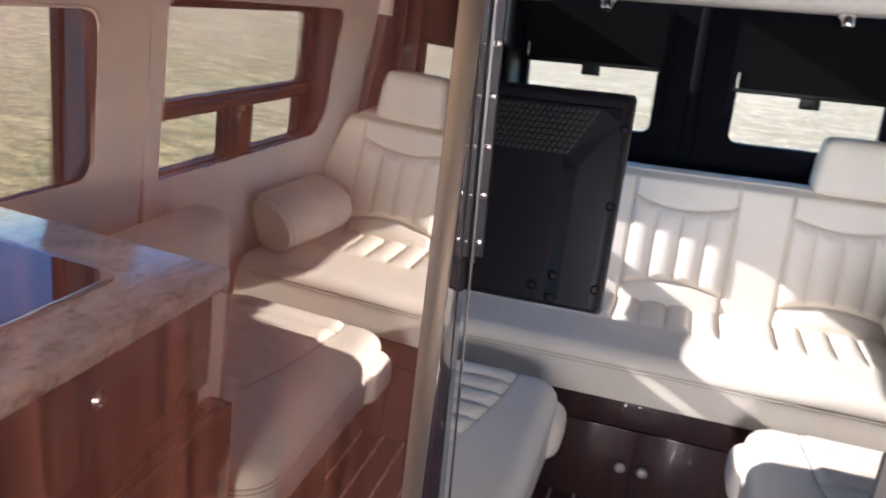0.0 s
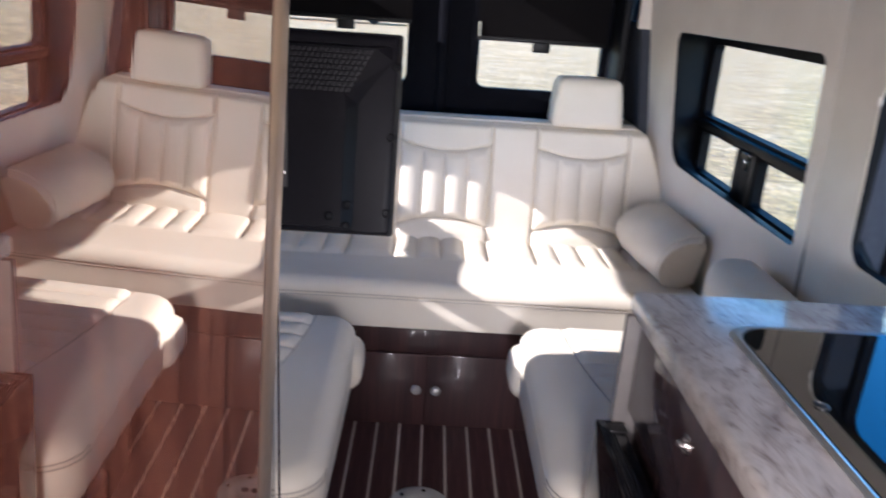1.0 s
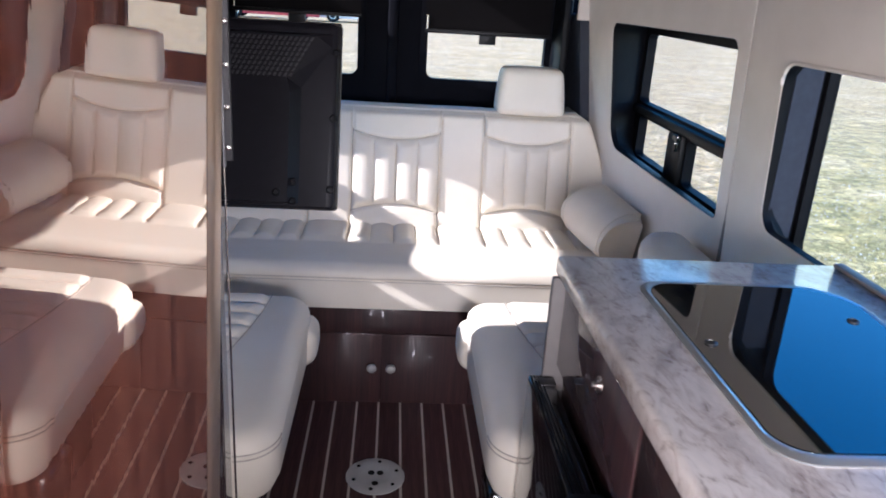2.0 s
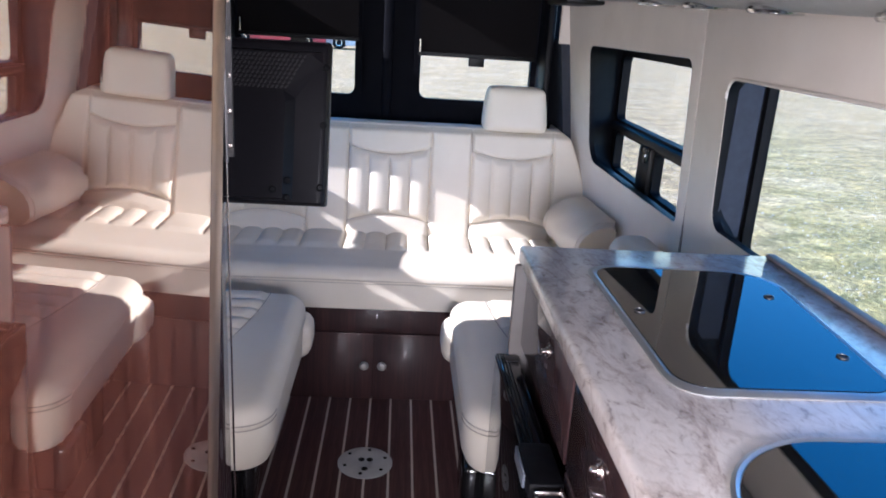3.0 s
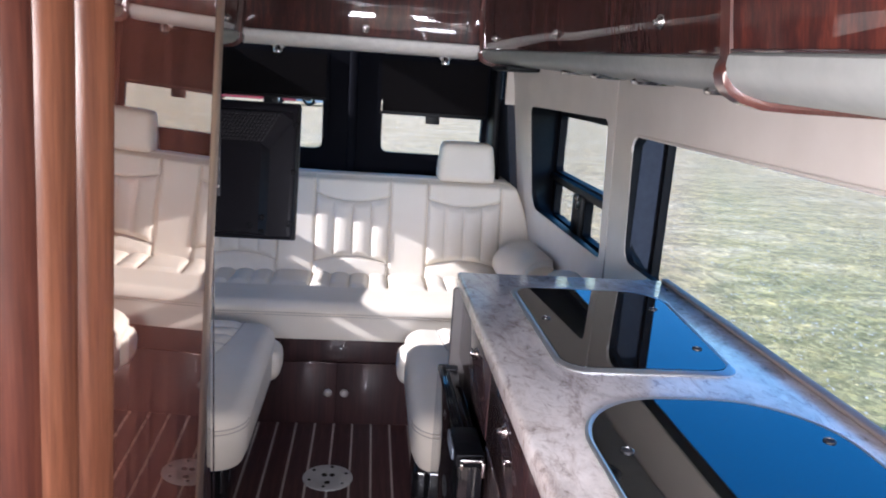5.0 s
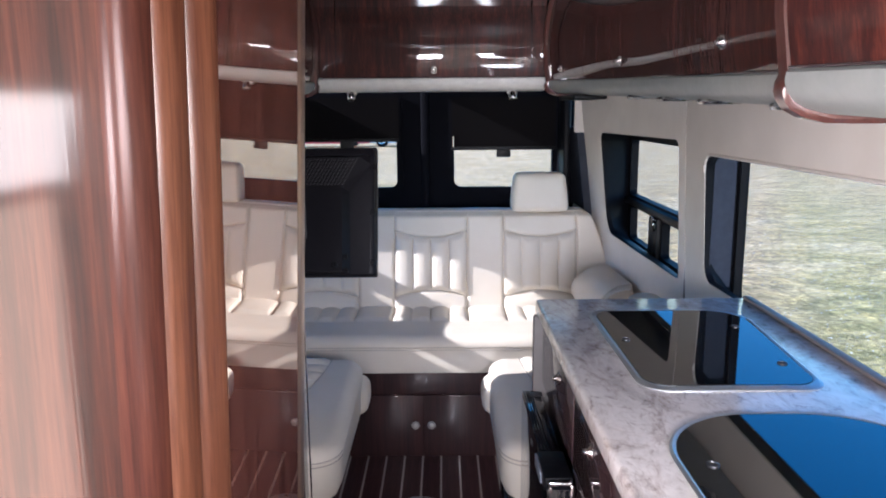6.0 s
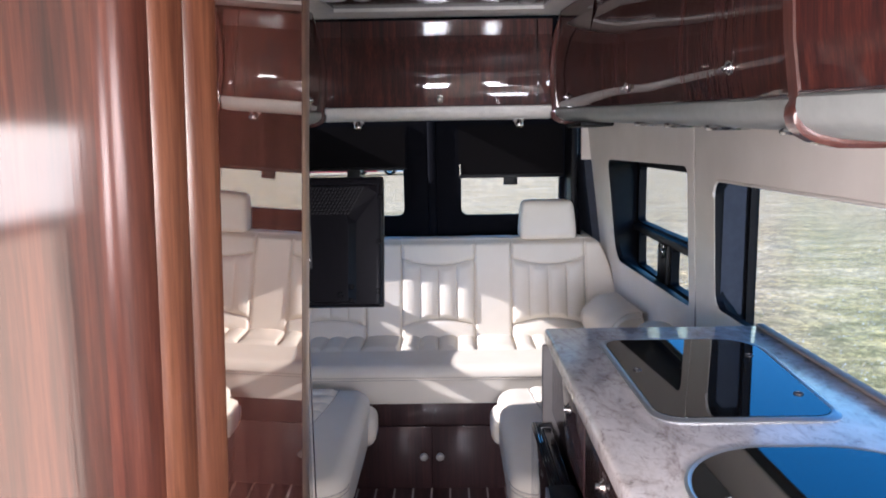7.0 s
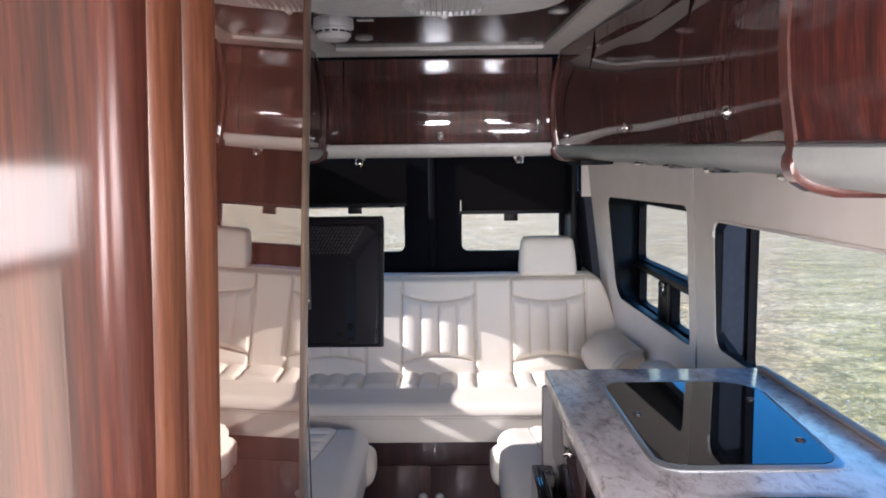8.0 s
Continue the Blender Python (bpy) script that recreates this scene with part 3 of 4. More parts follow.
# ---- ceiling panel ----
trim = thing("ceiling_panel", "glossy brown ceiling panel in a pale frame", "ceiling panel", (0, 1.2, 1.93), kind="structure")
IN = [(-0.40, 2.90), (0.50, 2.90), (0.56, 1.9), (0.57, -1.6), (-0.47, -1.6), (-0.46, 1.9)]
OUTER = [(-0.46, 3.06), (0.575, 3.06), (0.68, 1.9), (0.70, -1.7), (-0.60, -1.7), (-0.58, 1.9)]
part("frame", plate([OUTER, IN], 1.93, 1.97, lambda u, v, w: Vector((u, v, w))), TRIM_WHITE, trim, smooth=False)
part("gloss_panel", plate([[(x * 1.02, y + (0.02 if y > 0 else -0.02)) for x, y in IN]], 1.945, 1.968, lambda u, v, w: Vector((u, v, w))), CEIL_GLOSS, trim, smooth=False)


def downlight(x, y):
    d = thing("ceiling_light", "small round brushed-metal ceiling light", "ceiling light", (x, y, 1.93), group="ceiling lights")
    part("rim", lathe([(0.034, 0), (0.036, -0.006), (0.030, -0.009), (0.026, -0.006), (0.026, 0)], (x, y, 1.945), (0, 0, 1)), KNOB, d)
    part("diffuser", lathe([(0.0255, -0.002), (0.0255, -0.005), (0.001, -0.006)], (x, y, 1.945), (0, 0, 1)), WHITE_PLASTIC, d)


for x, y in ((0.42, 2.80), (-0.25, 2.66), (0.465, 2.19), (-0.33, 2.0), (0.10, 0.92), (0.10, 0.30)):
    downlight(x, y)


# ---- overhead cabinets ----
DOOR_P = [(0.055, 1.915), (0.028, 1.84), (0.010, 1.76), (0.001, 1.68), (0.0, 1.62), (0.004, 1.56), (0.010, 1.52), (0.015, 1.493)]
VAL_P = [(0.016, 1.490), (0.010, 1.485), (0.009, 1.473), (0.013, 1.460), (0.023, 1.448), (0.041, 1.438), (0.07, 1.431), (0.11, 1.430)]


def face_x(y):
    return 0.645 - max(0.0, y - 1.9) * 0.082


def sag(y):
    """The row of cabinets drops a little towards the front."""
    return 0.032 * (y - 2.23)


def profile(kind, depth, xf, out=0.0):
    pts = {"door": DOOR_P, "val": VAL_P, "all": DOOR_P + VAL_P[1:]}[kind]
    front = [(xf + a - out, z - (out if z < 1.5 else 0)) for a, z in pts]
    return front, [(xf + depth, pts[-1][1] - (out if kind == "all" else 0)), (xf + depth, pts[0][1])]


def run_y(kind, side, y0, y1, depth=0.15, inset=0.0, n=6, xf=None, out=0.0):
    rows = []
    for i in range(n + 1):
        y = y0 + (y1 - y0) * i / n
        f, b = profile(kind, depth, (face_x(y) if xf is None else xf) + inset, out)
        rows.append([Vector((side * x, y, z + sag(y))) for x, z in f + b])
    return sweep(rows)


def lock(name, at, out, parent, r=0.011):
    q = Vector(out).normalized()
    p = part(name, lathe([(r, -0.004), (r, 0.002), (r * 0.8, 0.006), (r * 0.55, 0.005), (r * 0.5, 0.012), (r * 0.3, 0.014)], at, q, 16), CHROME, parent, "chrome push lock")
    part("bezel", lathe([(r * 1.35, -0.004), (r * 1.35, 0.001), (r * 1.2, 0.003), (r * 1.05, 0.0)], at, q, 20), CHROME, p)


def overhead(side, y0, y1, locks, xf=None):
    c = thing("overhead_cabinet", "glossy dark red-brown wooden overhead cabinet with chrome lock", "cabinet", (side * 0.7, (y0 + y1) / 2, 1.42), group="overhead cabinets")
    g = 0.0025
    part("door", run_y("door", side, y0 + g, y1 - g, 0.03, 0.0, xf=xf), WOOD_CAB, c)
    part("body", run_y("door", side, y0, y1, 0.15 if side > 0 else 0.34, 0.014, xf=xf), WOOD_BASE, c)
    for y in locks:
        lock("door_lock", (side * ((face_x(y) if xf is None else xf) + 0.002), y, 1.555 + 0.021 * (y - 2.98)), (-side, 0, -0.15), c)


overhead(1, 2.42, 2.985, [2.74])
overhead(1, 1.40, 2.42, [1.96])
overhead(1, 0.60, 1.40, [1.10])
overhead(1, -0.7, 0.56, [], xf=0.53)
overhead(-1, 1.7, 2.985, [2.70], xf=0.475)
for side, a, b in ((1, 0.60, 2.985), (-1, 1.7, 2.985)):
    v = thing("valance", "satin grey-green moulding under the overhead cabinets", "valance", (side * 0.7, 1.6, 1.42))
    xf = None if side > 0 else 0.475
    part("moulding", run_y("val", side, a, b, 0.19 if side > 0 else 0.36, 0.0, xf=xf), VALANCE, v)
    # Dark tube that stands in for the shadow gap below the doors.
    part("top_bead", tube([(side * ((xf or face_x(y)) + 0.014), y, 1.4915 + sag(y)) for y in (a, 1.9, b)], 0.0022, 6), WOOD_BASE, v, "thin dark line in place of a shadow gap")
v = thing("valance", "satin grey-green moulding under the overhead cabinets", "valance", (0.7, 0.1, 1.42))
part("moulding", run_y("val", 1, -0.7, 0.56, 0.31, 0.0, xf=0.53), VALANCE, v)
part("top_bead", tube([(0.544, y, 1.4915 + sag(y)) for y in (-0.7, 0.56)], 0.0022, 6), WOOD_BASE, v, "thin dark line in place of a shadow gap")


def ring(side, y0, y1, xf, out, mat=WOOD_TRIM):
    rows = []
    for y in (y0, y0 + 0.006, y1 - 0.006, y1):
        o = out if y0 < y < y1 else out - 0.006
        f, b = profile("all", 0.30 if y < 1 else 0.24, xf, o)
        rows.append([Vector((side * x, y, z + sag(y))) for x, z in f + b])
    return single("cabinet_end_moulding", sweep(rows), mat, "rounded dark wooden end moulding of the overhead cabinets", "moulding")


ring(1, 0.56, 0.60, 0.542, 0.012)
ring(1, 2.987, 3.03, face_x(3.0) - 0.005, 0.012, WOOD_CAB)
ring(-1, 2.987, 3.03, 0.468, 0.010, WOOD_CAB)

for y in (1.94, 1.62, 1.29, 0.90):
    x = face_x(y) + 0.075
    z = 1.435 + sag(y)
    u = thing("under_cabinet_light", "small round metal light under the overhead cabinets", "cabinet light", (x, y, z - 0.01), group="under cabinet lights")
    part("rim", lathe([(0.048, 0.002), (0.051, -0.004), (0.046, -0.010), (0.036, -0.008), (0.036, 0.0)], (x, y, z), (0, 0, 1), 28), STEEL, u)
    part("lens", lathe([(0.0355, -0.001), (0.0355, -0.006), (0.001, -0.007)], (x, y, z), (0, 0, 1), 20), BLACK_GLOSS, u)
speaker = thing("speaker", "flat dark oval speaker under the rear corner", "speaker", (0.66, 2.8, 1.40))
part("grille", box(0.60, 0.73, 2.52, 2.88, 1.424, 1.443, 0.007, 2), BLACK, speaker)

# the cabinet across the rear
YC = 3.03
rc = thing("rear_cabinet", "glossy dark red-brown wooden cabinet above the rear doors", "cabinet", (0.05, 3.1, 1.42), group="overhead cabinets")


def run_x(kind, x0, x1, depth, inset):
    f, b = profile(kind, depth, YC + inset)
    lift = lambda z: z + 0.042 * (1 - smoothstep(1.5, 1.75, z))
    return sweep([[Vector((x, y, lift(z))) for y, z in f + b] for x in (x0, x1)])


part("door", run_x("door", -0.39, 0.49, 0.03, 0.0), WOOD_CAB, rc)
part("body", run_x("door", -0.52, 0.56, 0.15, 0.012), WOOD_BASE, rc)
part("stile", run_x("door", -0.52, -0.395, 0.03, 0.002), WOOD_CAB, rc)
part("stile", run_x("door", 0.495, 0.56, 0.03, 0.002), WOOD_CAB, rc)
lock("door_lock", (0.05, YC + 0.002, 1.565), (0, -1, -0.15), rc, 0.012)
v = thing("valance", "satin off-white moulding under the rear cabinet", "valance", (0.05, 3.1, 1.42))
part("moulding", run_x("val", -0.50, 0.56, 0.2, 0.0), TRIM_WHITE, v)
part("top_bead", tube([(-0.46, YC + 0.014, 1.5335), (0.56, YC + 0.014, 1.5335)], 0.0022, 6), WOOD_BASE, v, "thin dark line in place of a shadow gap")
for x in (-0.33, 0.41):
    s = thing("reading_light", "small white swivel reading light under the cabinet", "spot light", (x, 3.06, 1.40), group="reading lights")
    part("base", lathe([(0.024, 0), (0.024, -0.012), (0.018, -0.016)], (x, 3.085, 1.473), (0, 0, 1), 16), WHITE_PLASTIC, s)
    part("head", lathe([(0.012, -0.02), (0.02, -0.012), (0.021, 0.012), (0.015, 0.02)], (x, 3.065, 1.450), (0, -0.5, -0.85), 16), CHROME, s)


# ---- worktop and kitchen ----
top = thing("worktop", "pale marbled laminate worktop with rounded edge", "worktop", (0.6, 0.5, 0.86))
part("slab", box(0.324, 0.862, -0.62, 1.415, 0.872, 0.91, 0.009, 3), MARBLE, top)
part("back_ledge", box(0.846, 0.868, -0.62, 1.40, 0.91, 0.919, 0.004, 2), SILL, top, "low brown lip at the window")


def lid(name, label, loop, buttons, inset):
    t = thing(name, label, "lid", (sum(p[0] for p in loop) / len(loop), sum(p[1] for p in loop) / len(loop), 0.91))
    c = Vector((sum(p[0] for p in loop) / len(loop), sum(p[1] for p in loop) / len(loop)))
    flat = lambda u, v, w: Vector((u, v, w))
    inner = [tuple(c + (Vector(p) - c) * inset) for p in loop]
    rows = [[Vector((*(c + (Vector(p) - c) * k), z)) for p in loop] for k, z in ((1.0, 0.91), (1.0, 0.912), (0.5 + 0.5 * inset, 0.9155), (inset, 0.914), (inset, 0.91))]
    part("rim", sweep(rows, caps=False), SATIN_RIM, t, "satin steel rim")
    g = part("glass", plate([[tuple(c + (Vector(p) - c) * (inset - 0.005)) for p in loop]], 0.91, 0.915, flat), LID, t, "black mirror-like glass", smooth=False)
    for x, y in buttons:
        part("button", lathe([(0.009, 0), (0.009, 0.002), (0.0065, 0.003), (0.006, 0.001), (0.001, 0.001)], (x, y, 0.915), (0, 0, 1), 16), DARK_METAL, g)
    return t


lid("sink_lid", "black glass sink lid in a steel rim set in the worktop", [(x + (0.02 * (y - 1.05) / 0.24 if x > 0.6 else 0), y) for x, y in rounded(0.43, 0.768, 0.775, 1.292, (0.05, 0.04, 0.10, 0.05), 8)],
    [(0.467, 1.048), (0.729, 1.138), (0.723, 0.894)], 0.932)
lid("cooktop_lid", "black glass cooktop lid with large rounded corners in a steel rim", rounded(0.405, 0.05, 0.80, 0.672, 0.16, 14), [(0.45, 0.49), (0.76, 0.53)], 0.965)

XF = 0.347
unit = thing("kitchen_unit", "glossy dark wooden kitchen base unit", "cabinet", (0.6, 0.4, 0.0))
part("body", box(XF + 0.012, 0.855, -0.6, 1.390, 0.0, 0.871), WOOD_BASE, unit, smooth=False)
part("end_panel", box(0.317, 0.858, 1.393, 1.410, 0.0, 0.8715, 0.006, 2), END_GREY, unit, "taupe end panel")
for y0, y1, yl in ((0.935, 1.392, 1.117), (0.45, 0.93, 0.757), (-0.05, 0.445, 0.2), (-0.58, -0.055, -0.3)):
    d = part("drawer_front", box(XF - 0.006, XF + 0.012, y0, y1 - 0.004, 0.695, 0.868, 0.003), WOOD_BASE, unit)
    lock("drawer_lock", (XF - 0.006, yl, 0.806), (-1, 0, 0), d)
    if y1 < 0.95:
        part("door", box(XF - 0.006, XF + 0.012, y0, y1 - 0.004, 0.06, 0.69, 0.003), WOOD_BASE, unit)

fr = thing("fridge", "black compact fridge with ribbed top edge and chrome latch", "fridge", (0.31, 1.15, 0.08))
part("door", box(0.290, 0.3385, 0.905, 1.40, 0.085, 0.668, 0.006, 2), FRIDGE_BLACK, fr)
for i in range(4):
    x = 0.293 + 0.0062 * i
    part("ridge", box(x, x + 0.0036, 0.91, 1.395, 0.667, 0.6695, 0.0008, 1), RUBBER, fr)
part("hinge", join(box(0.308, 0.338, 1.356, 1.384, 0.668, 0.6705, 0.0008), lathe([(0.0045, 0), (0.0045, 0.006), (0.003, 0.007)], (0.303, 1.375, 0.668), (0, 0, 1), 12)), DARK_METAL, fr, "dark steel hinge plate")
grip = part("grip", box(0.282, 0.3385, 0.90, 1.02, 0.655, 0.684, 0.006, 2), RUBBER, fr)
part("badge", box(0.277, 0.2815, 0.925, 1.01, 0.658, 0.683, 0.002), GREY_BAR, grip, "small pale name plate")
part("latch", join(box(0.290, 0.335, 0.884, 0.889, 0.674, 0.681, 0.002), box(0.288, 0.294, 0.868, 0.89, 0.668, 0.680, 0.002), box(0.329, 0.336, 0.872, 0.90, 0.650, 0.680, 0.002)), CHROME, grip, "chrome latch bracket")

# ---- wardrobe with the mirror-gloss side, and its rounded post ----
ward = thing("wardrobe", "tall gloss-lacquered reddish wooden wardrobe with metal edge", "wardrobe", (-0.5, 0.55, 0.0))


def side_x(y, z=1.13):
    """The side panel: it leans in towards the aisle with height."""
    return -0.164 - 0.021 * (y - 0.853) + 0.042 * (z - 1.13)


part("side_panel", sweep([[Vector((x, y, z)) for x, y in ((side_x(0.20, z), 0.20), (side_x(0.836, z), 0.836), (side_x(0.836, z) - 0.02, 0.836), (side_x(0.2, z) - 0.02, 0.2))] for z in (0.0, 1.97)]), WOOD_PANEL, ward, "mirror-gloss wooden side panel", smooth=False)
part("body", sweep([[Vector((x, y, z)) for x, y in ((-0.84, 0.252), (side_x(0.252, z) - 0.022, 0.252), (side_x(0.895, z) - 0.022, 0.895), (-0.84, 0.895))] for z in (0.0, 1.97)]), WOOD_BASE, ward, smooth=False)
part("edge_strip", sweep([[Vector((side_x(y, z) + d, y, z)) for d, y in ((-0.001, 0.838), (0.002, 0.841), (0.0042, 0.850), (0.005, 0.862), (0.0045, 0.876), (0.0025, 0.888), (-0.002, 0.897), (-0.006, 0.90), (-0.02, 0.90), (-0.02, 0.838))] for z in (0.0, 1.97)]), BRONZE, ward, "brushed bronze-coloured edge strip")
def post_loop(z):
    """Flat front, rounded corner, then two reeds that run back to the side panel."""
    px = -0.115 + 0.03 * (z - 1.2)
    front = [(px - 0.063 + 0.032 * math.sin(radians(a)), 0.172 - 0.032 * math.cos(radians(a))) for a in range(0, 91, 6)]
    a, b = Vector((px - 0.033, 0.167)), Vector((px - 0.003, 0.245))
    n = Vector((b.y - a.y, a.x - b.x)).normalized()
    reeds = []
    for k in range(2):
        for i in range(11):
            t = i / 10
            p = a.lerp(b, (k + t) / 2) + n * 0.007 * math.sqrt(max(0.0, 4 * t * (1 - t)))
            reeds.append((p.x, p.y))
    return px, front, reeds


front_rows, corner_rows, reed_rows = [], [], []
for z in (0.0, 1.97):
    px, front, reeds = post_loop(z)
    front_rows.append([Vector((x, y, z)) for x, y in [(-0.84, 0.14), front[0], (front[0][0], 0.25), (-0.84, 0.25)]])
    corner_rows.append([Vector((x, y, z)) for x, y in front + [(px - 0.034, 0.25), (front[0][0] + 0.0005, 0.25)]])
    reed_rows.append([Vector((x, y, z)) for x, y in reeds + [(px - 0.025, 0.251), (px - 0.0335, 0.251)]])
part("post", sweep(front_rows), WOOD_POST, ward, "glossy wooden front post")
part("corner", sweep(corner_rows), WOOD_POST_LIT, ward, "rounded glossy wooden corner of the post")
part("reeded_bead", sweep(reed_rows), WOOD_BEAD, ward, "amber reeded wooden corner bead")

# ---- television on its hinged arm ----
tv = thing("television", "black flat television seen from its back, tilted on an arm", "television", (-0.37, 1.55, 0.95))


def tv_m(x, h, d):
    """Back of the set: x across, h up along its tilted back, d out of the back towards the front of the van."""
    a = math.atan2(0.085, 0.332)
    return Vector((x, 1.500 + h * math.sin(a) - d * math.cos(a), 0.950 + h * math.cos(a) + d * math.sin(a)))


X0, X1, H = -0.66, -0.082, 0.350
part("screen_frame", plate([rounded(X0, 0.0, X1 - 0.006, H, 0.006)], -0.03, -0.004, tv_m), BLACK, tv)
shell = [[tv_m(x, h, d) for x, h in rounded(X0 + i, i * 0.6, X1 - 0.006 - i, H - i, 0.009)] for i, d in ((0.002, -0.006), (0.006, 0.012), (0.012, 0.016))]
part("back_shell", sweep(shell), BLACK_SHELL, tv)
HUMP = [(X0 + 0.075, 0.012), (X1 - 0.075, 0.012), (X1 - 0.075, 0.225), (X1 - 0.02, 0.30), (X1 - 0.02, 0.325), (X0 + 0.02, 0.325), (X0 + 0.02, 0.30), (X0 + 0.075, 0.225)]
HUMP2 = [(X0 + 0.095, 0.014), (X1 - 0.095, 0.014), (X1 - 0.095, 0.215), (X1 - 0.10, 0.24), (X1 - 0.05, 0.318), (X0 + 0.05, 0.318), (X0 + 0.10, 0.24), (X0 + 0.095, 0.215)]
part("back_hump", sweep([[tv_m(x, h, 0.015) for x, h in HUMP], [tv_m(x, h, 0.034) for x, h in HUMP2]]), BLACK_SHELL, tv, smooth=False)
slots = []
for row in range(8):
    h = 0.243 + 0.0092 * row
    for k in range(46):
        x = X1 - 0.098 + 0.0052 * row - 0.0094 * k
        slots.append(plate([[(x, h), (x + 0.0046, h), (x + 0.0082, h + 0.0062), (x + 0.0036, h + 0.0062)]], 0.033, 0.0362, tv_m))
part("vent_grille", join(*slots), VENT_GREY, tv, "rows of slanted vent bars", smooth=False)
n_out = (tv_m(0, 0, 1) - tv_m(0, 0, 0)).normalized()
for x, h, d in ((X1 - 0.014, 0.292, 0.014), (X1 - 0.016, 0.172, 0.014), (X1 - 0.018, 0.04, 0.014), (X1 - 0.085, 0.052, 0.030), (X1 - 0.115, 0.032, 0.034), (X1 - 0.085, 0.016, 0.030)):
    part("screw", lathe([(0.008, 0), (0.008, 0.003), (0.006, 0.0045), (0.0045, 0.001), (0.001, 0.001)], tv_m(x, h, d), n_out, 12), RUBBER, tv)
mount = thing("hinged_board", "narrow dark wooden board with a chrome piano hinge", "mounting board", (-0.24, 1.2, 0.0))
part("board", box(-0.279, -0.240, 1.12, 1.228, 0.0, 1.94, 0.002), WOOD_BASE, mount)
hinge = part("piano_hinge", join(box(-0.250, -0.239, 1.228, 1.234, 1.10, 1.94), box(-0.233, -0.223, 1.236, 1.242, 1.10, 1.94), tube([(-0.236, 1.238, 1.09), (-0.236, 1.238, 1.94)], 0.004, 8)), DARK_METAL, mount, "steel piano hinge with bright screws")
for i in range(14):
    z = 1.12 + 0.06 * i
    for x, y in ((-0.244, 1.227), (-0.228, 1.235)):
        part("hinge_screw", lathe([(0.0045, 0), (0.004, 0.003), (0.001, 0.004)], (x, y, z), (0.3, -1, 0), 8), CHROME, hinge)
part("stay_rod", tube([(-0.236, 1.238, 0.32), (-0.236, 1.238, 1.1)], 0.0018, 6), CHROME, mount, "thin steel rod")
part("arm", box(-0.36, -0.262, 1.19, 1.225, 1.10, 1.16, 0.006), BLACK, mount)
part("wall_arm", tube([(-0.36, 1.21, 1.13), (-0.40, 1.22, 1.13), (-0.40, 1.50, 1.13)], 0.016, 10), BLACK, tv, "black swing arm")

# ---- sofa ----
SC = 0.03
sofa = thing("sofa", "cream leather rear bench sofa with channel-stitched back", "sofa", (SC, 2.8, 0.0))
PANELS = [(-0.63, -0.30), (-0.135, 0.195), (0.363, 0.697)]


def back_point(u, v):
    """Front of the sofa back: u across, v up."""
    x = -0.86 + 1.72 * u + SC
    z = 0.44 + 0.50 * v
    y = 2.855 + 0.09 * v + 0.02 * v * v
    depth = 0.0
    for a, b in PANELS:
        if a - 0.04 < x < b + 0.04:
            depth += 0.010 * (groove(x, a, 0.006) + groove(x, b, 0.006)) * smoothstep(0.0, 0.06, v) * (1 - smoothstep(0.92, 0.98, v))
            if a < x < b:
                t = (x - a) / (b - a)
                arc = 4 * t * (1 - t)
                top, low = 0.845 - 0.03 * arc, 0.545 + 0.03 * arc
                depth += 0.009 * groove(z, top, 0.006) + 0.009 * groove(z, low, 0.006)
                if low < z < top:
                    r = (t * 4) % 1.0
                    w = smoothstep(low, low + 0.03, z) * (1 - smoothstep(top - 0.03, top, z))
                    depth -= 0.016 * w * (4 * r * (1 - r)) ** 0.5 - 0.004 * w
                elif z <= low:
                    depth -= 0.012 * smoothstep(low + 0.005, low - 0.05, z)
                else:
                    depth -= 0.006
    depth += 0.003 * groove(v, 0.955, 0.010)
    y += depth
    k = smoothstep(0.9, 1.0, v)
    edge = max(0.0, abs(x - SC) - (0.70 + 0.155 * (1 - v) ** 0.6))
    return Vector((SC + math.copysign(min(abs(x - SC), 0.70 + 0.165 * (1 - v) ** 0.55), x - SC), y + 0.035 * k * k + min(0.15, edge * 1.2), z - 0.012 * k * k))


def back_cap(u, v):
    p = back_point(u, 1.0)
    a = v * math.pi / 2
    return Vector((p.x, p.y + 0.10 * math.sin(a), p.z + 0.012 * math.sin(2 * a) - 0.03 * (1 - math.cos(a))))


back_bm = join(skin(back_point, 460, 170), skin(back_cap, 460, 8), skin(lambda u, v: Vector((back_cap(u, 1).x, back_cap(u, 1).y, back_cap(u, 1).z * (1 - v) + 0.44 * v)), 40, 4))
bmesh.ops.remove_doubles(back_bm, verts=back_bm.verts, dist=0.0004)
part("backrest", back_bm, LEATHER, sofa, "channel-stitched cream backrest")


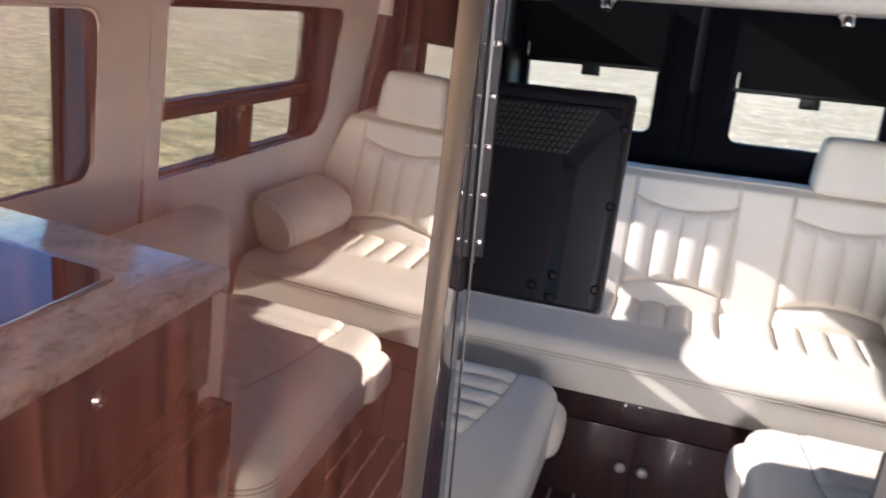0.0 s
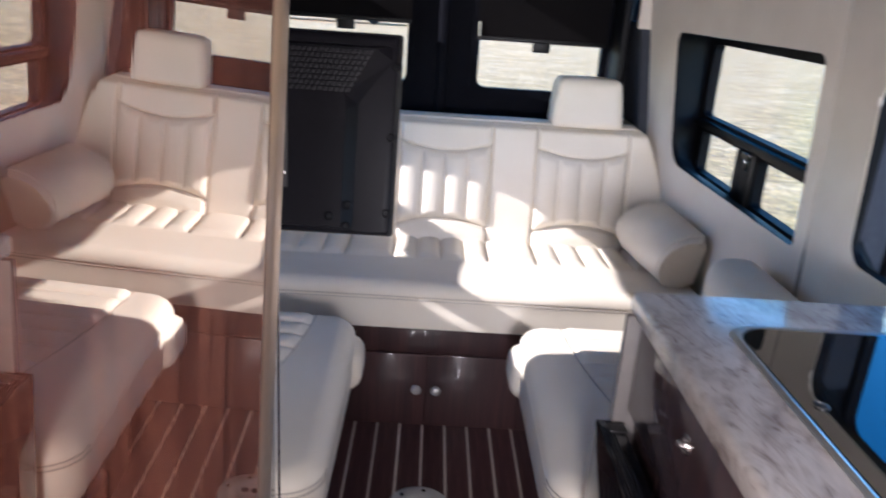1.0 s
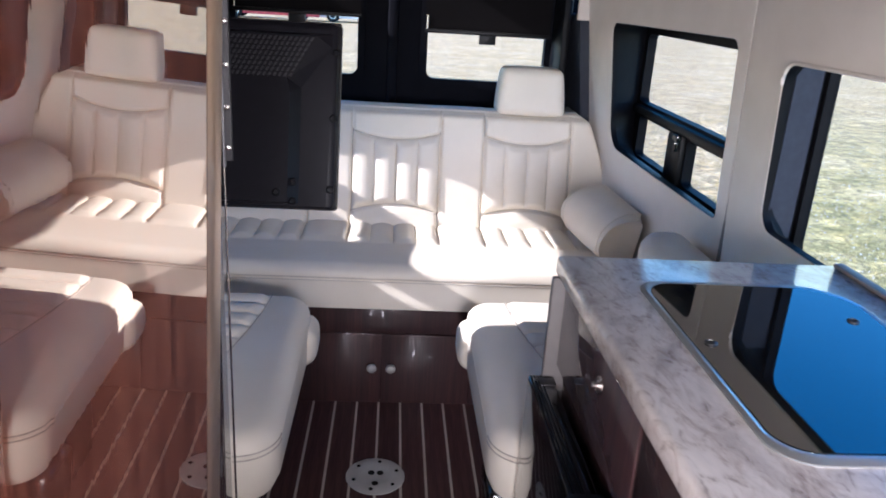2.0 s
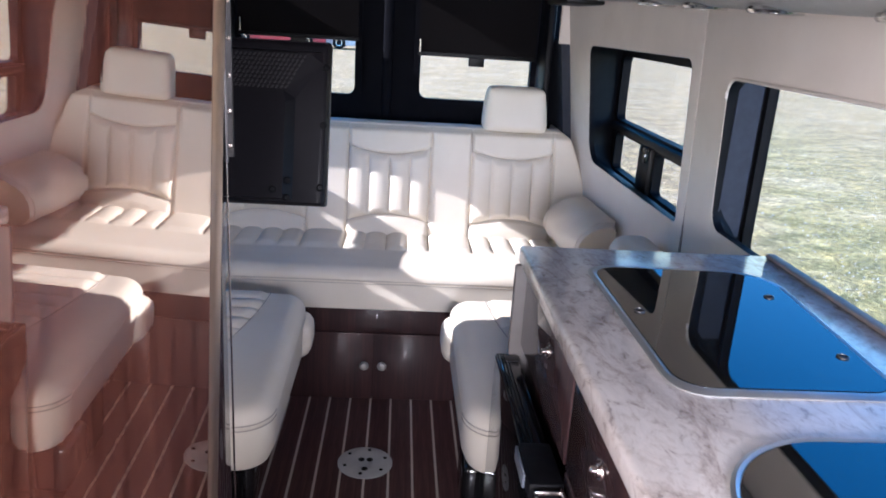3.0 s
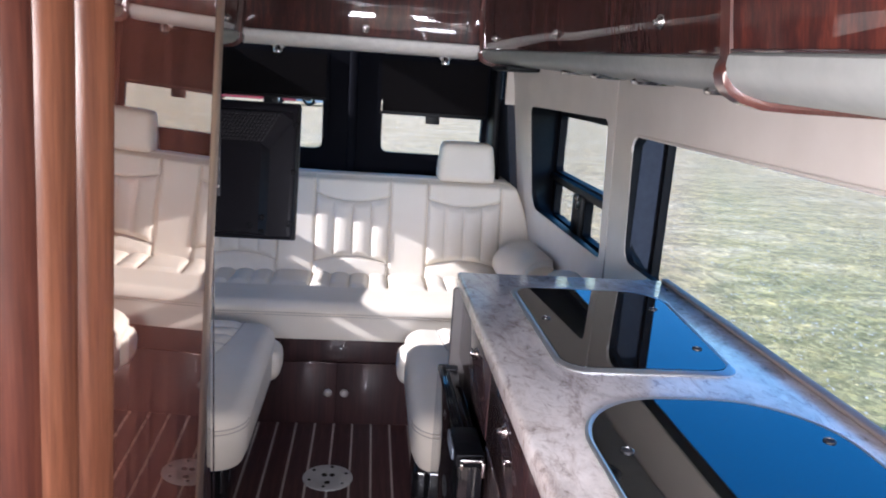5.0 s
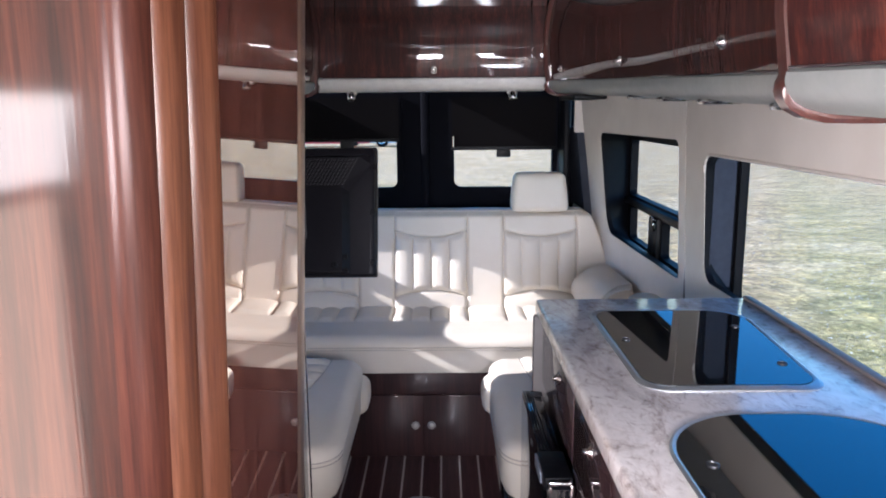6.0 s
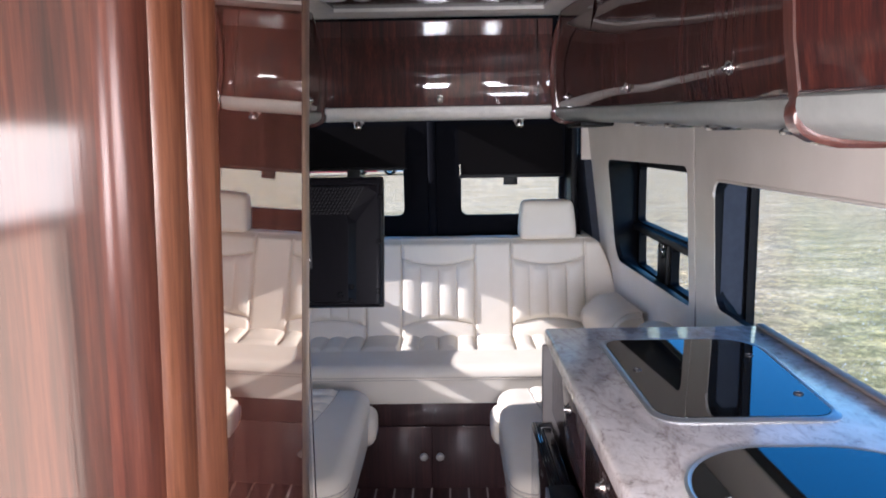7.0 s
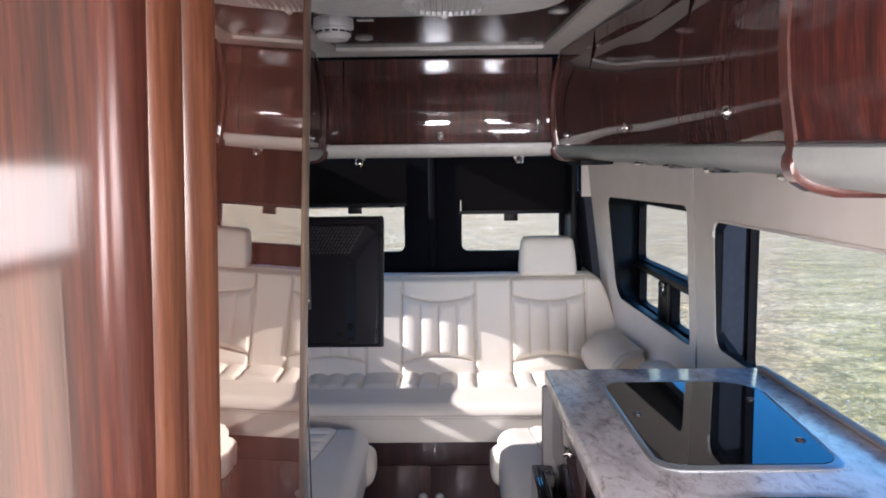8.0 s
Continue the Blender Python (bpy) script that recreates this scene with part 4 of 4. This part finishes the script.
def seat_point(u, v):
    """Top and front of the seat: u across, v from the back, over the front edge, down to the skirt."""
    x = -0.83 + 1.66 * u + SC
    L = v * 0.72
    if L < 0.47:
        y, z = 2.88 - L, 0.492 + 0.02 * smoothstep(0.1, 0.45, L)
        n = Vector((0, 0, 1))
    elif L < 0.55:
        a = (L - 0.47) / 0.08 * math.pi / 2
        y, z = 2.41 - 0.045 * math.sin(a), 0.467 + 0.045 * math.cos(a)
        n = Vector((0, -math.sin(a), math.cos(a)))
    else:
        y, z = 2.365 - 0.012 * smoothstep(0.55, 0.72, L), 0.467 - (L - 0.55) * 0.56
        n = Vector((0, -1, 0))
    d = 0.0
    for a, b in PANELS:
        if a - 0.03 < x < b + 0.03 and L < 0.30:
            t = (x - a) / (b - a)
            w = 1 - smoothstep(0.20, 0.25, L)
            if 0 <= t <= 1:
                r = (t * 4) % 1.0
                d += 0.017 * w * (4 * r * (1 - r)) ** 0.5
            d -= 0.008 * w * (groove(x, a, 0.008) + groove(x, b, 0.008))
    if L < 0.30 and not any(a <= x <= b for a, b in PANELS):
        lo, hi = max([b for a, b in PANELS if b < x] + [-0.83]), min([a for a, b in PANELS if a > x] + [0.86])
        r = (x - lo) / (hi - lo)
        d += 0.017 * (1 - smoothstep(0.20, 0.25, L)) * max(0.0, 4 * r * (1 - r)) ** 0.3
    d -= 0.0025 * groove(L, 0.552, 0.005)
    p = Vector((x, y, z)) + n * d
    lim = wall_x(p.y, p.z) - 0.02
    p.x = max(-lim, min(lim, p.x))
    return p


seat_bm = join(skin(seat_point, 400, 200), skin(lambda u, v: Vector((-0.80 + 1.63 * u, 2.354 + 0.5 * v, 0.3715)), 2, 2))
part("seat", seat_bm, LEATHER, sofa, "cream leather seat with padded ribs")

def back_seam(x0, z0, x1, z1, dip=0.0, n=10):
    """A stitched seam on the backrest, bowed down by dip in its middle."""
    pts = []
    for i in range(n + 1):
        t = i / n
        x, z = x0 + (x1 - x0) * t, z0 + (z1 - z0) * t - dip * 4 * t * (1 - t)
        pts.append(back_point((x - SC + 0.86) / 1.72, (z - 0.44) / 0.50))
    part("seam", tube(pts, 0.0013, 5), STITCH, sofa)


def seat_seam(x0, l0, x1, l1, n=8):
    pts = [seat_point((x0 + (x1 - x0) * i / n - SC + 0.83) / 1.66, (l0 + (l1 - l0) * i / n) / 0.72) for i in range(n + 1)]
    part("seam", tube(pts, 0.0013, 5), STITCH, sofa)


for a, b in PANELS:
    for x in (a, b):
        back_seam(x, 0.49, x, 0.91)
    back_seam(a, 0.845, b, 0.845, 0.03, 16)
    back_seam(a, 0.545, b, 0.545, -0.03, 16)
    for k in (1, 2, 3):
        t = k / 4
        x, arc = a + (b - a) * t, 4 * t * (1 - t)
        back_seam(x, 0.548 + 0.03 * arc, x, 0.842 - 0.03 * arc)
    for k in range(5):
        x = a + (b - a) * k / 4
        seat_seam(x, 0.02, x, 0.235)
back_seam(-0.64, 0.917, 0.70, 0.917, 0.0, 40)
for l in (0.545, 0.560):
    seat_seam(-0.80, l, 0.80, l, 40)

sb = thing("storage_locker", "dark glossy wooden storage locker under the sofa", "locker", (0, 2.6, 0.0))
part("top_rail", box(-0.84, 0.84, 2.404, 2.88, 0.262, 0.3705, 0.003), WOOD_BASE, sb)
for x0, x1 in ((-0.84, -0.299), (-0.297, 0.0035), (0.005, 0.306), (0.308, 0.84)):
    part("locker_door", box(x0, x1, 2.40, 2.42, 0.0, 0.259, 0.002), WOOD_BASE, sb)
part("carcass", box(-0.83, 0.83, 2.422, 2.87, 0.0, 0.26), WOOD_BASE, sb, smooth=False)
for x in (-0.028, 0.036):
    part("knob", lathe([(0.006, 0), (0.007, 0.01), (0.015, 0.014), (0.017, 0.02), (0.012, 0.027), (0.001, 0.029)], (x, 2.40, 0.141), (0, -1, 0), 16), KNOB, sb, "round chrome knob")


def headrest(x0, x1):
    h = thing("headrest", "cream leather headrest on the sofa back", "headrest", ((x0 + x1) / 2, 2.97, 0.93))
    bm = puffy(x0, x1, 2.925, 3.05, 0.928, 1.100, 0.024, 0.05)
    c = (x0 + x1) / 2
    for v in bm.verts:
        k = (v.co.z - 0.928) / 0.172
        v.co.x = c + (v.co.x - c) * (1.0 - 0.13 * k)
        v.co.y += 0.02 * k
    part("pad", bm, LEATHER, h)


headrest(0.40, 0.66)


def bolster(y0, y1, label):
    """A wedge bolster along the side wall: flat back, full curved front, flat ends with a soft rim."""
    rows, n = [], 16
    for i in range(n + 1):
        t = i / n
        y = y0 + (y1 - y0) * t
        rim = 0.016 * (1 - min(1.0, min(t, 1 - t) / 0.06)) ** 2
        front = 0.108 + 0.03 * t - rim
        back = wall_x(y, 0.7) - 0.012
        ring_pts = []
        for k in range(25):
            a = radians(-95 + 185 * k / 24)
            q = 0.5 + 0.5 * math.sin(a)
            w = 1.0 + 0.035 * math.sin(3 * a + 7 * t) * math.sin(math.pi * t)
            x = back - rim - (front * math.cos(a) ** 0.75 * w if math.cos(a) > 0 else 0.0) - 0.028 * (1 - q)
            ring_pts.append(Vector((x, y + 0.06 * (1 - t) * (1 - q), 0.505 + rim + (0.200 - 2 * rim) * q)))
        ring_pts.append(Vector((back, y, 0.69 - rim)))
        ring_pts.append(Vector((back, y + 0.06 * (1 - t), 0.52 + rim)))
        rows.append(ring_pts)
    t = thing("pillow", label, "pillow", (0.78, (y0 + y1) / 2, 0.505))
    part("cushion", sweep(rows), LEATHER, t)
    for row in (rows[1], rows[-2]):
        part("piping", tube(row[:25], 0.003, 6), LEATHER, t)


bolster(2.40, 2.83, "cream leather wedge bolster leaning on the side wall")


# ---- two seats in front of the sofa ----
def lounge_seat(side):
    c = thing("lounge_seat", "cream leather seat with ribbed centre beside the aisle", "seat", (side * 0.47, 1.76, 0.0), group="lounge seats")
    x_in, x_out, y_n, y_f = (0.198, 0.72, 1.425, 2.13) if side < 0 else (0.243, 0.74, 1.43, 2.13)
    loop = rounded(x_in, y_n, x_out, y_f, (0.085, 0.06, 0.06, 0.07), 12)
    n = len(loop)
    cx, cy = 0.48, 1.77

    def ring_at(shrink, z):
        out = []
        for i, (x, y) in enumerate(loop):
            (ax, ay), (bx, by) = loop[i - 1], loop[(i + 1) % n]
            tx, ty = bx - ax, by - ay
            q = math.hypot(tx, ty) or 1.0
            slope = 0.03 * smoothstep(y_n, y_f, y) if z > 0.4 else 0.0
            out.append(Vector((side * (x - ty / q * shrink), y + tx / q * shrink, z + slope)))
        return out

    rows = [ring_at(0.045, 0.318), ring_at(0.016, 0.330), ring_at(0.002, 0.362), ring_at(0.0, 0.42), ring_at(0.001, 0.443), ring_at(0.005, 0.447), ring_at(0.001, 0.451),
            ring_at(0.004, 0.462), ring_at(0.013, 0.474), ring_at(0.028, 0.484), ring_at(0.045, 0.488)]
    part("cushion", sweep(rows), LEATHER, c, "cream leather cushion with piped edge")
    ribs = 9

    def panel(u, v):
        y = y_n + 0.10 + (y_f - y_n - 0.13) * v
        a = x_in + 0.11 + 0.14 * (1 - v) ** 1.6
        x = a + (x_out - 0.06 - a) * u
        edge = smoothstep(0, 0.06, u) * smoothstep(0, 0.06, 1 - u) * smoothstep(0, 0.03, v) * smoothstep(0, 0.03, 1 - v)
        q = (v * ribs) % 1.0
        return Vector((side * x, y, 0.4845 + 0.03 * smoothstep(y_n, y_f, y) + edge * (0.002 + 0.014 * (4 * q * (1 - q)) ** 0.5)))

    part("ribbed_panel", skin(panel, 30, 90), LEATHER, c, "transversely ribbed cream centre panel")
    edge = [panel(0, k / 24) + Vector((0, 0, 0.0035)) for k in range(25)]
    part("seam", tube(edge, 0.0016, 5), STITCH, c)
    for z in (0.452, 0.440):
        near = [p for p in ring_at(-0.0008, z) if p.y < y_n + 0.17 and abs(p.x) < x_out - 0.08]
        near.sort(key=lambda p: (abs(p.x), -p.y))
        part("front_seam", tube(near, 0.0016, 5), STITCH, c)
    part("side_roll", puffy(*sorted((side * (x_in - 0.022), side * (x_in + 0.08))), 1.99, 2.145, 0.34, 0.455, 0.04, 0.03), LEATHER, c, "rolled cream bolster end")
    part("pedestal", box(side * 0.34, side * 0.62, 1.55, 2.05, 0.0, 0.31, 0.02, 2), BLACK, c, "black plastic seat base")
    part("recline_cover", box(side * 0.255, side * 0.34, 1.52, 1.66, 0.17, 0.30, 0.02, 3), BLACK_GLOSS, c, "black plastic side cover")
    return c


lounge_seat(-1)
right_seat = lounge_seat(1)
part("arm_pad", puffy(0.705, 0.85, 1.60, 2.10, 0.46, 0.765, 0.06, 0.03), LEATHER, right_seat, "cream leather side pad against the wall")

# ---- floor disc ----
fd = thing("table_mount", "round steel table-leg mount set in the floor", "floor plate", (0, 1.985, 0.0))
part("plate", lathe([(0.086, 0.0), (0.086, 0.003), (0.08, 0.005), (0.032, 0.0065), (0.030, 0.0055), (0.001, 0.0055)], (0, 1.985, 0.0), (0, 0, 1), 40), FLOOR_PLATE, fd)
for a in (20, 80, 140, 200, 260, 320):
    part("screw", lathe([(0.006, 0), (0.006, 0.002), (0.002, 0.002)], (0.066 * math.cos(radians(a)), 1.985 + 0.066 * math.sin(radians(a)), 0.0045), (0, 0, 1), 8), BLACK_GLOSS, fd)
for x, y in ((-0.012, 1.995), (0.014, 1.995), (0.0, 1.945)):
    part("socket", lathe([(0.010, 0.0), (0.010, 0.0015), (0.007, 0.0018), (0.001, 0.0012)], (x, y, 0.0055), (0, 0, 1), 14), BLACK, fd)

# ---- ceiling unit and smoke alarm ----
ac = thing("roof_air_unit", "white plastic ceiling air unit with a round grille", "air conditioner", (0.09, 1.6, 1.87))
part("housing", plate([rounded(-0.40, 1.12, 0.45, 1.99, 0.24, 12)], 1.885, 1.945, lambda u, v, w: Vector((0.09 + (u - 0.09) * (1 if w > 1.9 else 0.93), 1.52 + (v - 1.52) * (1 if w > 1.9 else 0.94), w))), WHITE_PLASTIC, ac)
for k in range(13):
    x = 0.09 + (k - 6) * 0.017
    h = math.sqrt(max(0.0, 0.115 ** 2 - (x - 0.09) ** 2))
    part("grille_slat", box(x - 0.003, x + 0.003, 1.79 - h, 1.79 + h, 1.872, 1.886, 0.001, 1), WHITE_PLASTIC, ac)
part("grille_ring", lathe([(0.13, 0), (0.13, -0.012), (0.118, -0.014), (0.115, 0)], (0.09, 1.79, 1.887), (0, 0, 1), 32), WHITE_PLASTIC, ac)
part("knob", lathe([(0.012, 0), (0.010, -0.02), (0.004, -0.024)], (0.08, 1.905, 1.887), (0, 0, 1), 12), WHITE_PLASTIC, ac)
sm = thing("smoke_alarm", "round white smoke alarm on the ceiling", "smoke alarm", (-0.33, 2.22, 1.86))
part("body", lathe([(0.068, 0), (0.070, -0.032), (0.062, -0.037)], (-0.305, 2.22, 1.932), (0, 0, 1), 28), WHITE_PLASTIC, sm)
part("cover", lathe([(0.058, 0), (0.060, -0.022), (0.048, -0.036), (0.02, -0.038)], (-0.305, 2.22, 1.897), (0, 0, 1), 28), WHITE_PLASTIC, sm)
for k in range(14):
    a = 2 * math.pi * k / 14
    slot = box(-0.009, 0.009, -0.002, 0.002, -0.003, 0.003)
    slot.transform(Matrix.Translation((-0.305 + 0.0595 * math.cos(a), 2.22 + 0.0595 * math.sin(a), 1.885)) @ Matrix.Rotation(a + math.pi / 2, 4, "Z"))
    part("vent_slot", slot, BLACK, sm, smooth=False)
single("warning_sticker", box(-0.235, -0.175, 2.30, 2.325, 1.9425, 1.9445), WHITE_PLASTIC, "small white sticker with a printed bar on the ceiling", "sticker", smooth=False)

# ---- vehicles far behind the van ----
def parked_vehicle(x, y, length, body_h, cab, paint, label):
    v = thing("parked_vehicle", label, "vehicle", (x, y, GROUND_Z))
    z0 = GROUND_Z + 0.22
    h = length / 2
    side = [(-h, z0), (h, z0), (h, z0 + body_h * 0.8), (h - 0.15, z0 + body_h), (-h + 0.2, z0 + body_h), (-h, z0 + body_h * 0.7)]
    part("body", plate([side], -0.85, 0.85, lambda u, q, w: Vector((x + u, y + w, q))), paint, v)
    top = z0 + body_h
    a0, a1 = cab
    roof = [(a0, top), (a1, top), (a1 - 0.35, top + 0.62), (a0 + 0.35, top + 0.62)]
    part("cabin", plate([roof], -0.75, 0.75, lambda u, q, w: Vector((x + u, y + w, q))), paint, v)
    for u0, u1 in ((a0 + 0.4, (a0 + a1) / 2 - 0.06), ((a0 + a1) / 2 + 0.06, a1 - 0.4)):
        part("window", plate([rounded(u0, top + 0.08, u1, top + 0.52, 0.06)], -0.775, -0.755, lambda u, q, w: Vector((x + u, y + w, q))), BLACK_GLOSS, v)
    for u in (-h * 0.62, h * 0.62):
        for w in (-0.86, 0.86):
            tyre = part("wheel", lathe([(0.2, -0.1), (0.33, -0.1), (0.35, -0.05), (0.35, 0.05), (0.33, 0.1), (0.2, 0.1)], (x + u, y + w, GROUND_Z + 0.35), (0, 1, 0), 20), RUBBER, v)
            part("rim", lathe([(0.2, -0.08), (0.19, -0.105), (0.05, -0.09), (0.04, 0.09), (0.19, 0.105), (0.2, 0.08)], (x + u, y + w, GROUND_Z + 0.35), (0, 1, 0), 16), STEEL, tyre)


parked_vehicle(-6.8, 43.0, 5.4, 0.75, (-0.8, 1.7), RED_PAINT, "red pickup parked far off on the meadow")
parked_vehicle(-2.3, 43.5, 3.6, 0.70, (-1.2, 1.4), WHITE_PAINT, "small white car parked far off on the meadow")

# ---- floor planks, last ----
PITCH = 0.0738
n0 = -11
plank_me = mesh_of("floor_plank", box(-PITCH / 2 + 0.0042, PITCH / 2 - 0.0042, -2.19, 3.36, -0.004, 0.0, 0.0006, 1), FLOOR_WOOD, False)
strip_me = mesh_of("floor_strip", box(-0.0036, 0.0036, -2.19, 3.36, -0.004, -0.0004), STRIP, False)
for k in range(n0, 12):
    for name, me, x in (("floor_plank", plank_me, (k + 0.5) * PITCH), ("floor_strip", strip_me, k * PITCH)):
        ob = new(name, me)
        ob.parent = floor
        ob.location = Vector((x, 0, 0)) - ROOTS[floor]
